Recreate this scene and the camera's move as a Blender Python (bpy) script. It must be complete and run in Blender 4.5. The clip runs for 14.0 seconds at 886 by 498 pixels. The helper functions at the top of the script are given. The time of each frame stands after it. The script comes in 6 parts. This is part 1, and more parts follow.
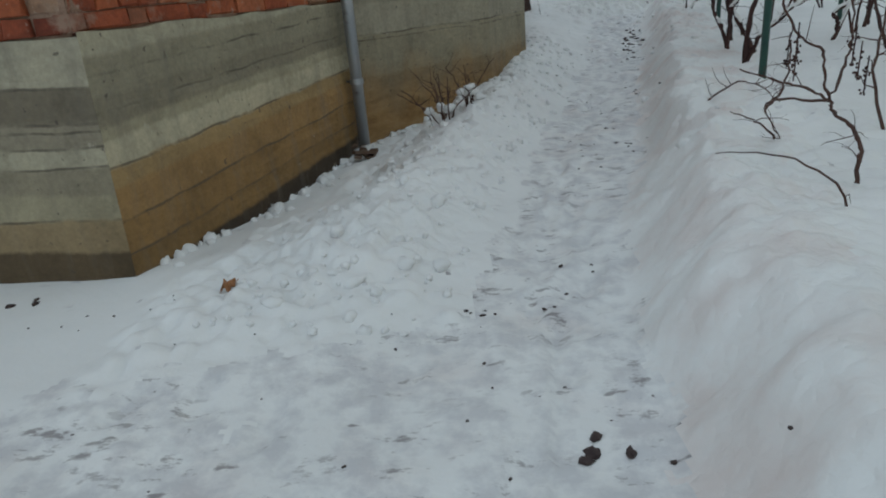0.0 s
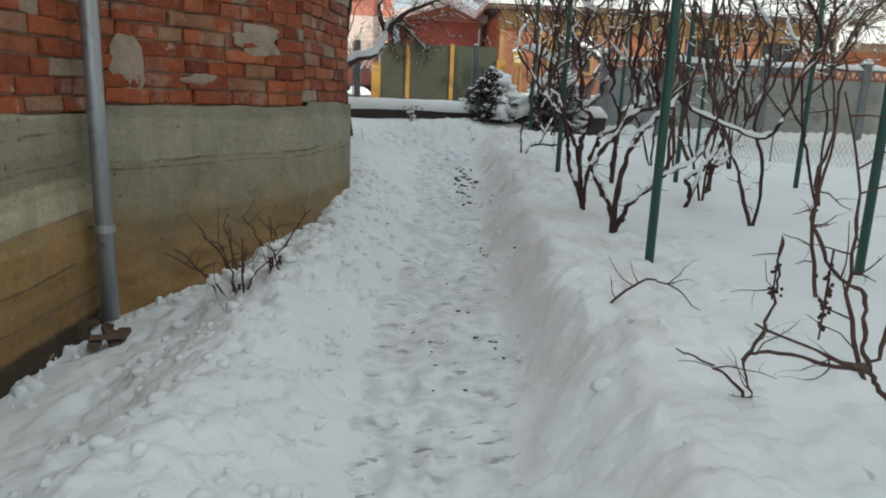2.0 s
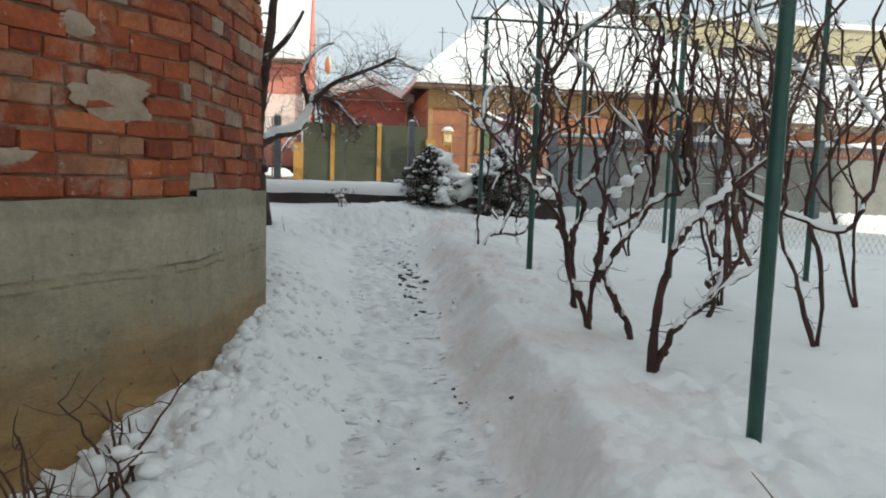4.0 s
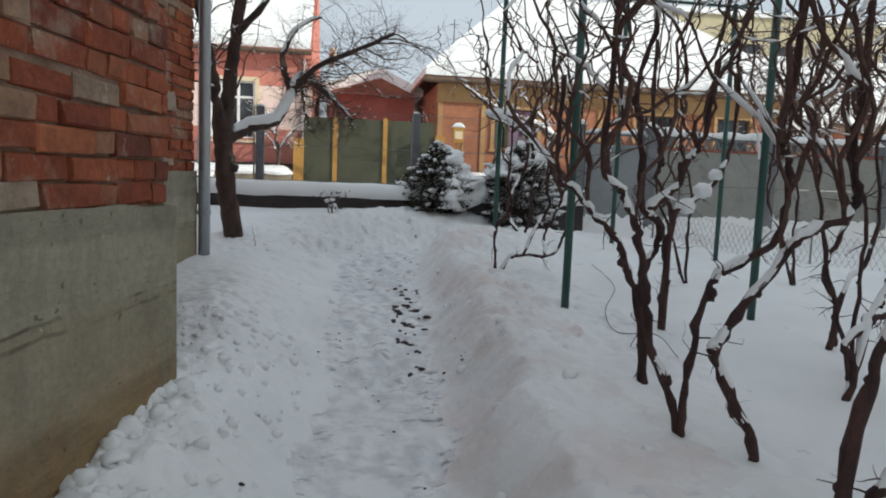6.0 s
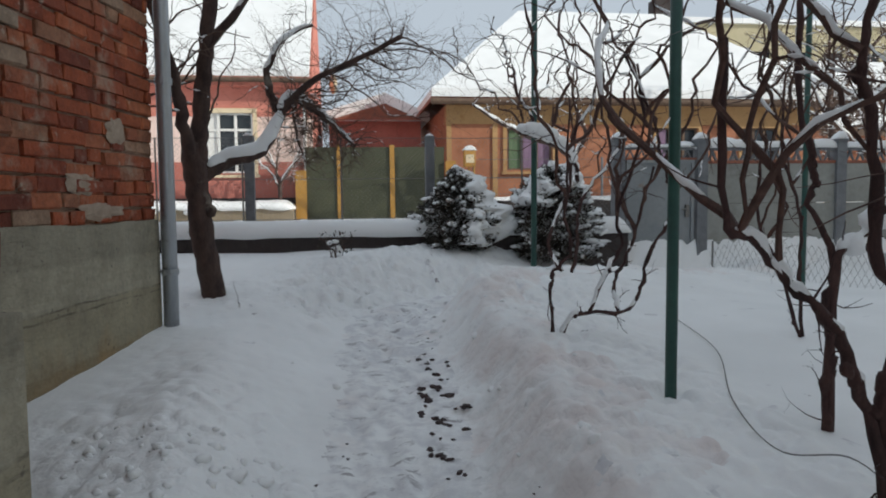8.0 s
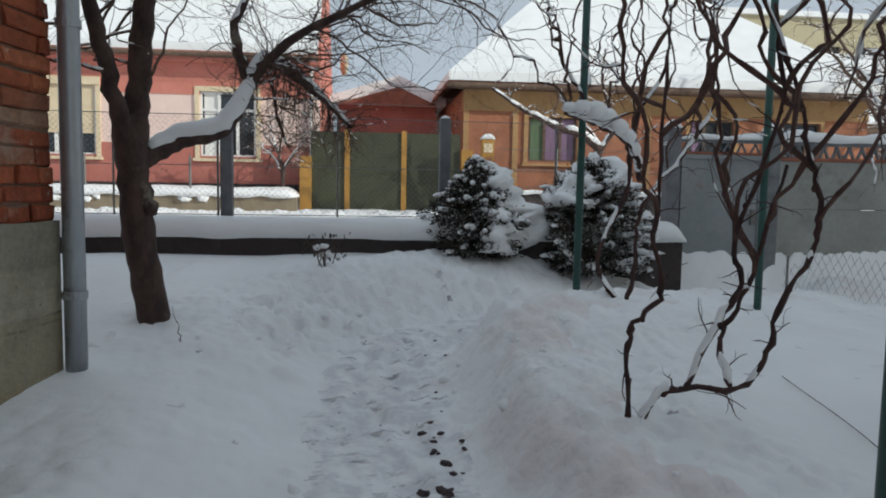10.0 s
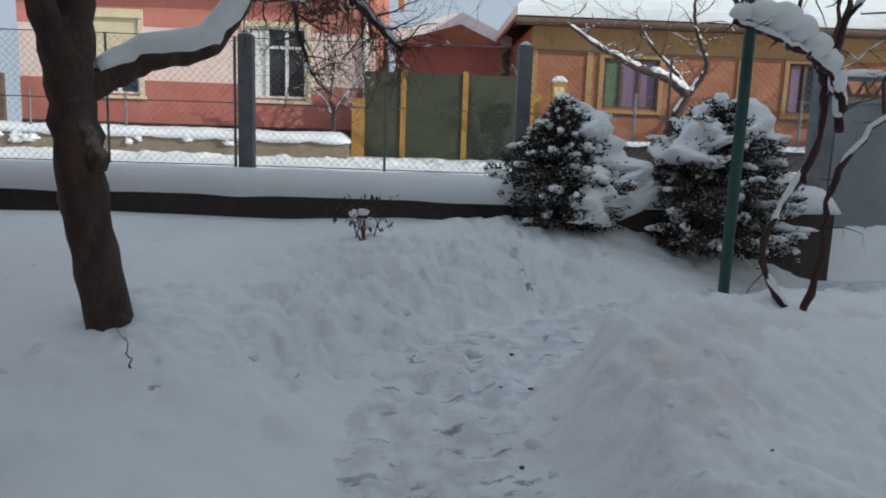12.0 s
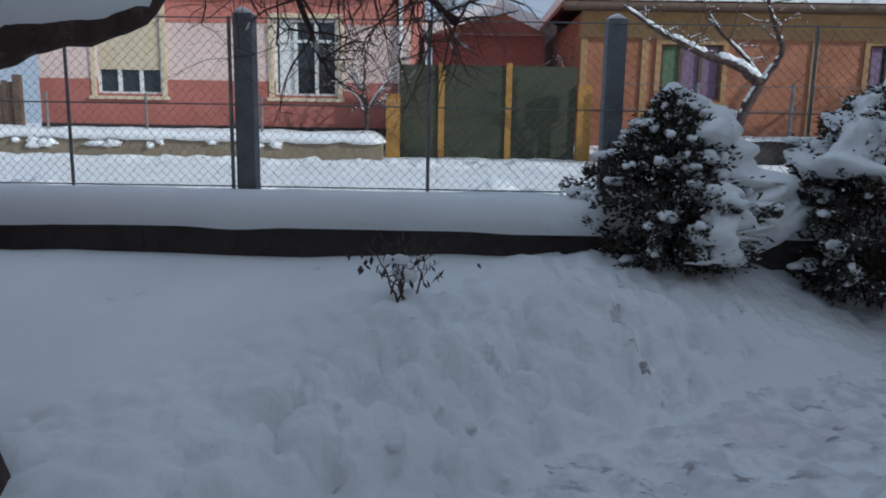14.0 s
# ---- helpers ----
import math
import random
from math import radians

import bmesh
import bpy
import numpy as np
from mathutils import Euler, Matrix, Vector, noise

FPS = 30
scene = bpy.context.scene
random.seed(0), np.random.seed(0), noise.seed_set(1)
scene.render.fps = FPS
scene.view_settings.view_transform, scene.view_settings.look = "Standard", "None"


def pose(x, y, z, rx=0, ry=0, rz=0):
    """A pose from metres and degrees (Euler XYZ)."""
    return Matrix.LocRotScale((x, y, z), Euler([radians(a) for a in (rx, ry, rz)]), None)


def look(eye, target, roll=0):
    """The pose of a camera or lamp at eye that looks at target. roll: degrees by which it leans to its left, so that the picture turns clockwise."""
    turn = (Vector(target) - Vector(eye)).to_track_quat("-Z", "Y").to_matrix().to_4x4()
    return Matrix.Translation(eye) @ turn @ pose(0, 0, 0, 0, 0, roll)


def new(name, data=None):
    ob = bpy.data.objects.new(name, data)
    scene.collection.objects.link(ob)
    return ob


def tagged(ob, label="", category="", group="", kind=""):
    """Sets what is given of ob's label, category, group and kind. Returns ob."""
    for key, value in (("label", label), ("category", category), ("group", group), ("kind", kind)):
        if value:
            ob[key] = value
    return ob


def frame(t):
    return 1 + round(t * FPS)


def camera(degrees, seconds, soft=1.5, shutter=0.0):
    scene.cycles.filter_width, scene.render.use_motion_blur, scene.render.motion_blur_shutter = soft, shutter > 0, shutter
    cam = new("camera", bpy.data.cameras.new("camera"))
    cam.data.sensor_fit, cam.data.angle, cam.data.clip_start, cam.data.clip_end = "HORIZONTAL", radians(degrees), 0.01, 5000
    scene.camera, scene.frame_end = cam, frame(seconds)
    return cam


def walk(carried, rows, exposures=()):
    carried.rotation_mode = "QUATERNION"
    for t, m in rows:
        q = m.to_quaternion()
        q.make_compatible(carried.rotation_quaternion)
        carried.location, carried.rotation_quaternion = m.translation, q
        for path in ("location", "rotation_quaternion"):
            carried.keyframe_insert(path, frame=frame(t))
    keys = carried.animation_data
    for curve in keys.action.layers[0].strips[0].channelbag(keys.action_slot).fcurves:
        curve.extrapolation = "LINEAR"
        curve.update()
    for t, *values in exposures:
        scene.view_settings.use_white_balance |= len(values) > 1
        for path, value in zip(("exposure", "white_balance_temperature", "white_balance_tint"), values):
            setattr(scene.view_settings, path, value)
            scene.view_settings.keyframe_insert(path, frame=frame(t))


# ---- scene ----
cam = camera(64.0, 14.0, soft=1.9)
PATH = [
    (0, (0.024, 0.019, 1.291), (0.004, 1.891, 0.586), -4.6),
    (0.5, (-0.018, 0.471, 1.294), (0.286, 2.343, 0.658), 3.7),
    (1, (0.053, 0.906, 1.325), (0.386, 2.815, 0.829), -0.4),
    (1.5, (0.11, 1.214, 1.357), (0.45, 3.132, 0.903), 1.7),
    (2, (0.121, 1.658, 1.356), (0.651, 3.54, 0.936), 2.3),
    (2.5, (0.18, 2.099, 1.35), (0.739, 3.969, 0.914), 1.8),
    (3, (0.251, 2.476, 1.389), (0.827, 4.356, 1.025), 2.2),
    (3.1, (0.274, 2.536, 1.38), (0.885, 4.417, 1.086), 2.6),
    (3.2, (0.281, 2.628, 1.366), (0.971, 4.487, 1.108), 3.4),
    (5.3, (0.837, 4.293, 1.386), (1.544, 6.158, 1.239), -0.1),
    (5.5, (0.915, 4.456, 1.435), (1.543, 6.337, 1.176), 0.0),
    (6, (1.014, 4.835, 1.423), (1.721, 6.695, 1.221), 2.2),
    (6.5, (1.091, 5.182, 1.445), (1.802, 7.037, 1.211), 0.4),
    (7, (1.223, 5.536, 1.477), (1.785, 7.448, 1.316), -0.9),
    (7.5, (1.313, 5.907, 1.447), (1.956, 7.797, 1.328), 1.4),
    (8, (1.369, 6.242, 1.497), (2.051, 8.117, 1.363), -0.6),
    (8.5, (1.541, 6.603, 1.527), (2.117, 8.515, 1.412), -1.3),
    (8.7, (1.595, 6.729, 1.524), (2.204, 8.629, 1.39), -0.6),
    (10.8, (2.0, 8.269, 1.597), (2.649, 10.152, 1.416), 1.2),
    (11, (2.041, 8.413, 1.577), (2.652, 10.307, 1.377), 0.2),
    (11.5, (2.145, 8.79, 1.594), (2.619, 10.713, 1.316), -0.9),
    (12, (2.217, 9.172, 1.58), (2.715, 11.083, 1.266), 2.0),
    (12.5, (2.293, 9.55, 1.645), (2.853, 11.451, 1.38), 0.3),
    (13, (2.405, 9.902, 1.677), (2.838, 11.846, 1.495), -1.3),
    (13.5, (2.417, 10.261, 1.667), (2.907, 12.196, 1.542), 2.2),
    (14, (2.407, 10.581, 1.654), (2.806, 12.513, 1.322), 1.0),
]
EXPOSE = [(0, -0.37, 6050, 0), (1.5, 0.0, 6250, 1), (2.5, -0.01, 6300, 0), (3, 0.09, 6350, 0), (5.5, -0.18, 6200, 5), (8.5, -0.49, 6050, 6), (11, -0.6, 5860, 4), (12.5, -0.61, 5720, 4), (13, -0.63, 5780, 5), (13.5, -0.72, 5700, 5), (14, -0.96, 5240, 6)]
walk(cam, [(t, look(eye, target, roll)) for t, eye, target, roll in PATH], EXPOSE)

# ---------------------------------------------------------------- world and sun
UX, UY = 0.976, -0.216          # along the street
NX, NY = 0.216, 0.976           # across the street, away from the yard
SX, SY = 2.12, 15.05            # foot of the yard fence


def S(u, d, z=0.0):
    """A place given along the street, across it and in height."""
    return Vector((SX + u * UX + d * NX, SY + u * UY + d * NY, z))


SUN_EL, SUN_AZ = radians(24), radians(128)      # clockwise from north (+y)
world = bpy.data.worlds.new("world")
scene.world = world
world.use_nodes = True
wn, wl = world.node_tree.nodes, world.node_tree.links
sky = wn.new("ShaderNodeTexSky")
sky.sky_type = "NISHITA"
sky.sun_disc = False
sky.sun_elevation, sky.sun_rotation = SUN_EL, SUN_AZ
sky.air_density, sky.dust_density, sky.ozone_density = 1.0, 3.5, 1.0
tc = wn.new("ShaderNodeTexCoord")
cn = wn.new("ShaderNodeTexNoise")
cn.inputs["Scale"].default_value, cn.inputs["Detail"].default_value = 2.2, 6
cr = wn.new("ShaderNodeValToRGB")
cr.color_ramp.elements[0].position, cr.color_ramp.elements[1].position = 0.10, 0.40
cmix = wn.new("ShaderNodeMix")
cmix.data_type = "RGBA"
cmix.inputs["B"].default_value = (10.4, 11.1, 12.0, 1)
wl.new(tc.outputs["Generated"], cn.inputs["Vector"])
wl.new(cn.outputs["Fac"], cr.inputs["Fac"])
wl.new(cr.outputs["Color"], cmix.inputs["Factor"])
wl.new(sky.outputs["Color"], cmix.inputs["A"])
bg = wn["Background"]
bg.inputs["Strength"].default_value = 0.069
wl.new(cmix.outputs["Result"], bg.inputs["Color"])

sun_data = bpy.data.lights.new("sun", "SUN")
sun_data.energy, sun_data.angle, sun_data.color = 5.0, radians(0.6), (1.0, 0.92, 0.79)
sun = new("sun", sun_data)
to_sun = Vector((math.sin(SUN_AZ) * math.cos(SUN_EL), math.cos(SUN_AZ) * math.cos(SUN_EL), math.sin(SUN_EL)))
sun.matrix_world = look((0, 0, 30), Vector((0, 0, 30)) - to_sun)


# ---------------------------------------------------------------- materials
def node_mat(name):
    m = bpy.data.materials.new(name)
    m.use_nodes = True
    nt = m.node_tree
    return m, nt.nodes, nt.links, nt.nodes["Principled BSDF"]


def noise_node(N, L, vec, scale, detail=5.0, rough=0.6, stretch=None):
    n = N.new("ShaderNodeTexNoise")
    n.inputs["Scale"].default_value, n.inputs["Detail"].default_value, n.inputs["Roughness"].default_value = scale, detail, rough
    if stretch:
        mp = N.new("ShaderNodeMapping")
        mp.inputs["Scale"].default_value = stretch
        L.new(vec, mp.inputs["Vector"])
        vec = mp.outputs["Vector"]
    L.new(vec, n.inputs["Vector"])
    return n.outputs["Fac"]


def ramp(N, L, fac, stops):
    r = N.new("ShaderNodeValToRGB")
    while len(r.color_ramp.elements) < len(stops):
        r.color_ramp.elements.new(0.5)
    for e, (p, c) in zip(r.color_ramp.elements, stops):
        e.position, e.color = p, (*c, 1)
    L.new(fac, r.inputs["Fac"])
    return r.outputs["Color"]


def mixed(N, L, fac, a, b, how="MIX"):
    m = N.new("ShaderNodeMix")
    m.data_type, m.blend_type = "RGBA", how
    for v, key in ((fac, "Factor"), (a, "A"), (b, "B")):
        if isinstance(v, (int, float)):
            m.inputs[key].default_value = v
        elif isinstance(v, tuple):
            m.inputs[key].default_value = (*v, 1)
        else:
            L.new(v, m.inputs[key])
    return m.outputs["Result"]


def math_node(N, L, op, a, b=0.0):
    m = N.new("ShaderNodeMath")
    m.operation = op
    for i, v in enumerate((a, b)):
        if isinstance(v, (int, float)):
            m.inputs[i].default_value = v
        else:
            L.new(v, m.inputs[i])
    return m.outputs[0]


def bumped(N, L, bsdf, heights):
    prev = None
    for h, strength, dist in heights:
        b = N.new("ShaderNodeBump")
        b.inputs["Strength"].default_value, b.inputs["Distance"].default_value = strength, dist
        L.new(h, b.inputs["Height"])
        if prev:
            L.new(prev, b.inputs["Normal"])
        prev = b.outputs["Normal"]
    L.new(prev, bsdf.inputs["Normal"])


def plain_mat(name, c1, c2, scale=8.0, rough=0.7, bump=0.3, bscale=60.0, metal=0.0, spots=None, stretch=None, vary=0.0):
    """A surface of two colours at a coarse and a fine scale, with fine relief, spots of a third colour and a change from piece to piece."""
    m, N, L, b = node_mat(name)
    g = N.new("ShaderNodeNewGeometry")
    pos = g.outputs["Position"]
    coarse = noise_node(N, L, pos, scale, 4, 0.6, stretch)
    fine = noise_node(N, L, pos, scale * 9, 5, 0.65, stretch)
    both = math_node(N, L, "ADD", math_node(N, L, "MULTIPLY", coarse, 0.65), math_node(N, L, "MULTIPLY", fine, 0.35))
    col = ramp(N, L, both, [(0.34, c1), (0.66, c2)])
    if spots:
        sc, lo, hi, c3 = spots
        mask = ramp(N, L, noise_node(N, L, pos, sc, 6, 0.65), [(lo, (0, 0, 0)), (hi, (1, 1, 1))])
        col = mixed(N, L, mask, col, c3)
    if vary:
        oi = N.new("ShaderNodeObjectInfo")
        k = math_node(N, L, "ADD", math_node(N, L, "MULTIPLY", oi.outputs["Random"], vary), 1 - vary / 2)
        hv = N.new("ShaderNodeHueSaturation")
        L.new(k, hv.inputs["Value"])
        L.new(col, hv.inputs["Color"])
        col = hv.outputs["Color"]
    L.new(col, b.inputs["Base Color"])
    b.inputs["Roughness"].default_value, b.inputs["Metallic"].default_value = rough, metal
    if bump:
        bumped(N, L, b, [(coarse, bump * 0.6, 0.02), (noise_node(N, L, pos, bscale, 6, 0.7, stretch), bump, 0.006)])
    return m


def snow_mat(name, trodden, earthy=0.22, crumbs=0.0):
    m, N, L, b = node_mat(name)
    g = N.new("ShaderNodeNewGeometry")
    pos = g.outputs["Position"]
    big = noise_node(N, L, pos, 1.3, 3, 0.5)
    mid = noise_node(N, L, pos, 9, 5, 0.6)
    fine = noise_node(N, L, pos, 55, 6, 0.7)
    col = ramp(N, L, big, [(0.35, (0.80, 0.80, 0.80)), (0.65, (0.86, 0.86, 0.86))])
    # faint earth tint thrown up by the shovel, with a shape of its own
    tint = ramp(N, L, noise_node(N, L, pos, 2.3, 4, 0.55), [(0.62 - 0.26 * earthy, (0, 0, 0)), (0.78 - 0.12 * earthy, (1, 1, 1))])
    col = mixed(N, L, math_node(N, L, "MULTIPLY", tint, earthy), col, (0.70, 0.605, 0.58))
    if trodden:
        grey = ramp(N, L, mid, [(0.42, (0, 0, 0)), (0.62, (1, 1, 1))])
        col = mixed(N, L, math_node(N, L, "MULTIPLY", grey, 0.48), col, (0.46, 0.45, 0.49))
        streak = noise_node(N, L, pos, 11, 5, 0.65, (0.7, 1.5, 1))
        dark = ramp(N, L, streak, [(0.57, (0, 0, 0)), (0.64, (1, 1, 1))])
        gate_ = ramp(N, L, noise_node(N, L, pos, 2.2, 3, 0.5), [(0.38, (0, 0, 0)), (0.54, (1, 1, 1))])
        col = mixed(N, L, math_node(N, L, "MULTIPLY", dark, math_node(N, L, "MULTIPLY", gate_, 0.72)), col, (0.19, 0.165, 0.17))
    L.new(col, b.inputs["Base Color"])
    b.inputs["Roughness"].default_value = 0.55
    b.inputs["Specular IOR Level"].default_value = 0.25
    reliefs = [(mid, 0.35 if not trodden else 0.5, 0.02), (fine, 0.35, 0.004)]
    if crumbs:
        vo = N.new("ShaderNodeTexVoronoi")
        vo.inputs["Scale"].default_value = 19
        mp = N.new("ShaderNodeMix")
        mp.data_type = "VECTOR"
        mp.inputs["Factor"].default_value = 0.06
        nz = N.new("ShaderNodeTexNoise")
        nz.inputs["Scale"].default_value = 11
        L.new(pos, nz.inputs["Vector"])
        L.new(pos, mp.inputs["A"])
        L.new(nz.outputs["Color"], mp.inputs["B"])
        L.new(mp.outputs["Result"], vo.inputs["Vector"])
        lump = math_node(N, L, "SUBTRACT", 1.0, vo.outputs["Distance"])
        reliefs.append((lump, crumbs, 0.03))
        reliefs.append((noise_node(N, L, pos, 16, 4, 0.6), crumbs, 0.03))
    bumped(N, L, b, reliefs)
    return m


def brick_mat():
    m, N, L, b = node_mat("brick")
    g = N.new("ShaderNodeNewGeometry")
    pos = g.outputs["Position"]
    oi = N.new("ShaderNodeObjectInfo")
    body = ramp(N, L, oi.outputs["Random"], [(0.0, (0.17, 0.040, 0.020)), (0.12, (0.27, 0.058, 0.024)), (0.25, (0.43, 0.105, 0.038)), (0.40, (0.31, 0.072, 0.029)), (0.52, (0.49, 0.135, 0.050)),
                                                     (0.64, (0.37, 0.085, 0.032)), (0.76, (0.52, 0.165, 0.068)), (0.86, (0.36, 0.115, 0.055)), (0.93, (0.40, 0.22, 0.13)), (1.0, (0.40, 0.33, 0.25))])
    fine = noise_node(N, L, pos, 38, 6, 0.7)
    col = mixed(N, L, 0.6, body, ramp(N, L, fine, [(0.3, (0.35, 0.35, 0.35)), (0.7, (1.0, 0.95, 0.9))]), "MULTIPLY")
    burnt = ramp(N, L, noise_node(N, L, pos, 8, 4, 0.6), [(0.40, (0.55, 0.50, 0.48)), (0.60, (1, 1, 1))])
    col = mixed(N, L, 0.6, col, burnt, "MULTIPLY")
    smear = ramp(N, L, noise_node(N, L, pos, 3.3, 6, 0.7), [(0.54, (0, 0, 0)), (0.66, (1, 1, 1))])
    col = mixed(N, L, math_node(N, L, "MULTIPLY", smear, 0.6), col, (0.36, 0.27, 0.20))
    splash = ramp(N, L, noise_node(N, L, pos, 10, 5, 0.7), [(0.62, (0, 0, 0)), (0.68, (1, 1, 1))])
    col = mixed(N, L, math_node(N, L, "MULTIPLY", splash, 0.65), col, (0.43, 0.37, 0.29))
    L.new(col, b.inputs["Base Color"])
    b.inputs["Roughness"].default_value = 0.9
    bumped(N, L, b, [(noise_node(N, L, pos, 14, 4, 0.6), 0.6, 0.02), (fine, 0.7, 0.006)])
    return m


def concrete_mat(name, bands, joints, slope=0.0, stain=0.0, stain_top=0.62):
    """Board-cast concrete: layers of colour from pour to pour, dark lines between the boards, ochre splashes at the foot.
    bands: (lower height, colour) from the foot up; joints: heights of the lines; slope: rise of the layers for each metre of y."""
    m, N, L, b = node_mat(name)
    g = N.new("ShaderNodeNewGeometry")
    pos = g.outputs["Position"]
    sep = N.new("ShaderNodeSeparateXYZ")
    L.new(pos, sep.inputs[0])
    coarse = noise_node(N, L, pos, 2.6, 5, 0.6, (1, 1, 2.2))
    fine = noise_node(N, L, pos, 34, 6, 0.7)
    ragged = noise_node(N, L, pos, 7, 5, 0.7, (1, 1, 0.6))
    level = math_node(N, L, "SUBTRACT", sep.outputs["Z"], math_node(N, L, "MULTIPLY", math_node(N, L, "SUBTRACT", sep.outputs["Y"], 3.2), slope))
    wavy = math_node(N, L, "ADD", level, math_node(N, L, "MULTIPLY", math_node(N, L, "SUBTRACT", coarse, 0.5), 0.05))
    torn = math_node(N, L, "ADD", wavy, math_node(N, L, "MULTIPLY", math_node(N, L, "SUBTRACT", ragged, 0.5), 0.05))

    def unit(z):
        return (z + 0.4) / 1.8
    stops = [(0.0, bands[0][1])]
    for (z, c), (_, below) in zip(bands[1:], bands[:-1]):
        stops += [(unit(z - 0.010), below), (unit(z + 0.010), c)]
    fac = math_node(N, L, "DIVIDE", math_node(N, L, "ADD", torn, 0.4), 1.8)
    col = ramp(N, L, fac, stops)
    blot = ramp(N, L, noise_node(N, L, pos, 3.1, 6, 0.7), [(0.30, (0.60, 0.59, 0.57)), (0.5, (0.95, 0.95, 0.95)), (0.72, (1.18, 1.17, 1.14))])
    col = mixed(N, L, 0.8, col, blot, "MULTIPLY")
    col = mixed(N, L, 0.6, col, ramp(N, L, fine, [(0.3, (0.60, 0.60, 0.60)), (0.7, (1.05, 1.05, 1.05))]), "MULTIPLY")
    # water runs down the face
    runs = ramp(N, L, noise_node(N, L, pos, 3.0, 5, 0.65, (3.2, 3.2, 0.35)), [(0.50, (0, 0, 0)), (0.70, (1, 1, 1))])
    col = mixed(N, L, math_node(N, L, "MULTIPLY", runs, 0.35), col, (0.17, 0.15, 0.12))
    if stain:
        high = math_node(N, L, "ADD", math_node(N, L, "SUBTRACT", torn, stain_top), math_node(N, L, "MULTIPLY", math_node(N, L, "SUBTRACT", noise_node(N, L, pos, 2.0, 5, 0.6, (2.2, 2.2, 0.5)), 0.5), 0.7))
        wet = ramp(N, L, math_node(N, L, "ADD", high, 0.5), [(0.10, (1, 1, 1)), (0.56, (0, 0, 0))])
        ochre = ramp(N, L, noise_node(N, L, pos, 3.2, 5, 0.65, (1, 1, 3)), [(0.3, (0.21, 0.115, 0.04)), (0.55, (0.34, 0.205, 0.08)), (0.8, (0.42, 0.29, 0.15))])
        col = mixed(N, L, math_node(N, L, "MULTIPLY", wet, stain), col, ochre)
    for z in joints:
        d = math_node(N, L, "ABSOLUTE", math_node(N, L, "SUBTRACT", wavy, z))
        line = ramp(N, L, math_node(N, L, "MULTIPLY", d, 10.0), [(0.03, (1, 1, 1)), (0.09, (0, 0, 0))])
        broken = ramp(N, L, noise_node(N, L, pos, 2.4 + z, 4, 0.6), [(0.42, (0.05, 0.05, 0.05)), (0.58, (1, 1, 1))])
        col = mixed(N, L, math_node(N, L, "MULTIPLY", mixed(N, L, 1.0, line, broken, "MULTIPLY"), 0.75), col, (0.075, 0.06, 0.045))
    lime = ramp(N, L, noise_node(N, L, pos, 6.5, 6, 0.75), [(0.66, (0, 0, 0)), (0.71, (1, 1, 1))])
    col = mixed(N, L, math_node(N, L, "MULTIPLY", lime, 0.6), col, (0.54, 0.50, 0.41))
    pits = ramp(N, L, noise_node(N, L, pos, 21, 3, 0.5), [(0.27, (1, 1, 1)), (0.31, (0, 0, 0))])
    col = mixed(N, L, math_node(N, L, "MULTIPLY", pits, 0.7), col, (0.07, 0.055, 0.045))
    L.new(col, b.inputs["Base Color"])
    b.inputs["Roughness"].default_value = 0.92
    bumped(N, L, b, [(coarse, 0.4, 0.05), (noise_node(N, L, pos, 12, 5, 0.7, (1, 1, 2.5)), 0.5, 0.02), (fine, 0.5, 0.006)])
    return m


SNOW = snow_mat("snow", False, 0.10)
TROD = snow_mat("trodden_snow", True, 0.4)
SHOV = snow_mat("shovelled_snow", False, 0.72, 0.26)
CRUM = snow_mat("crumbled_snow", False, 0.12, 0.32)
BRICK = brick_mat()
CONC = concrete_mat("plinth_concrete", [(-.4, (.27, .225, .145)), (.62, (.33, .29, .20)), (.94, (.37, .335, .25)), (1.17, (.31, .28, .21))], (.94, .90), 0.0, .95, .66)
CONC_SIDE = concrete_mat("plinth_concrete_side", [(-.4, (0.061, 0.041, 0.023)), (.085, (0.255, 0.153, 0.055)), (.20, (0.306, 0.182, 0.066)), (.36, (0.357, 0.217, 0.084)), (.52, (0.377, 0.256, 0.114)),
                                                  (.605, (0.530, 0.473, 0.330)), (.73, (0.388, 0.345, 0.233)), (.79, (0.275, 0.241, 0.167)), (.93, (0.326, 0.291, 0.202)), (1.10, (0.439, 0.399, 0.286))], (.20, .36, .605, .86, 1.02), .042)
CONC_END = concrete_mat("plinth_concrete_end", [(-.4, (0.122, 0.084, 0.044)), (.22, (0.326, 0.241, 0.132)), (.375, (0.367, 0.320, 0.211)), (.50, (0.296, 0.256, 0.176)), (.62, (0.449, 0.404, 0.290)), (.715, (0.306, 0.266, 0.189)), (.825, (0.194, 0.163, 0.114)), (.975, (0.398, 0.360, 0.264))],
                        (.375, .62, .715, .79, .825, .975))
MORTAR = plain_mat("mortar", (0.19, 0.105, 0.07), (0.36, 0.25, 0.18), 9, 0.95, 0.8, 70)
PATCH = plain_mat("mortar_smear", (0.26, 0.19, 0.14), (0.42, 0.33, 0.25), 12, 0.95, 0.6, 80)
ZINC = plain_mat("zinc", (0.32, 0.34, 0.36), (0.46, 0.48, 0.50), 5, 0.42, 0.12, 40, 0.7, (7, 0.58, 0.72, (0.20, 0.19, 0.18)), (1, 1, 0.25))
GREEN = plain_mat("green_paint", (0.012, 0.05, 0.04), (0.025, 0.085, 0.065), 6, 0.45, 0.15, 60, 0, (9, 0.66, 0.72, (0.10, 0.06, 0.04)))
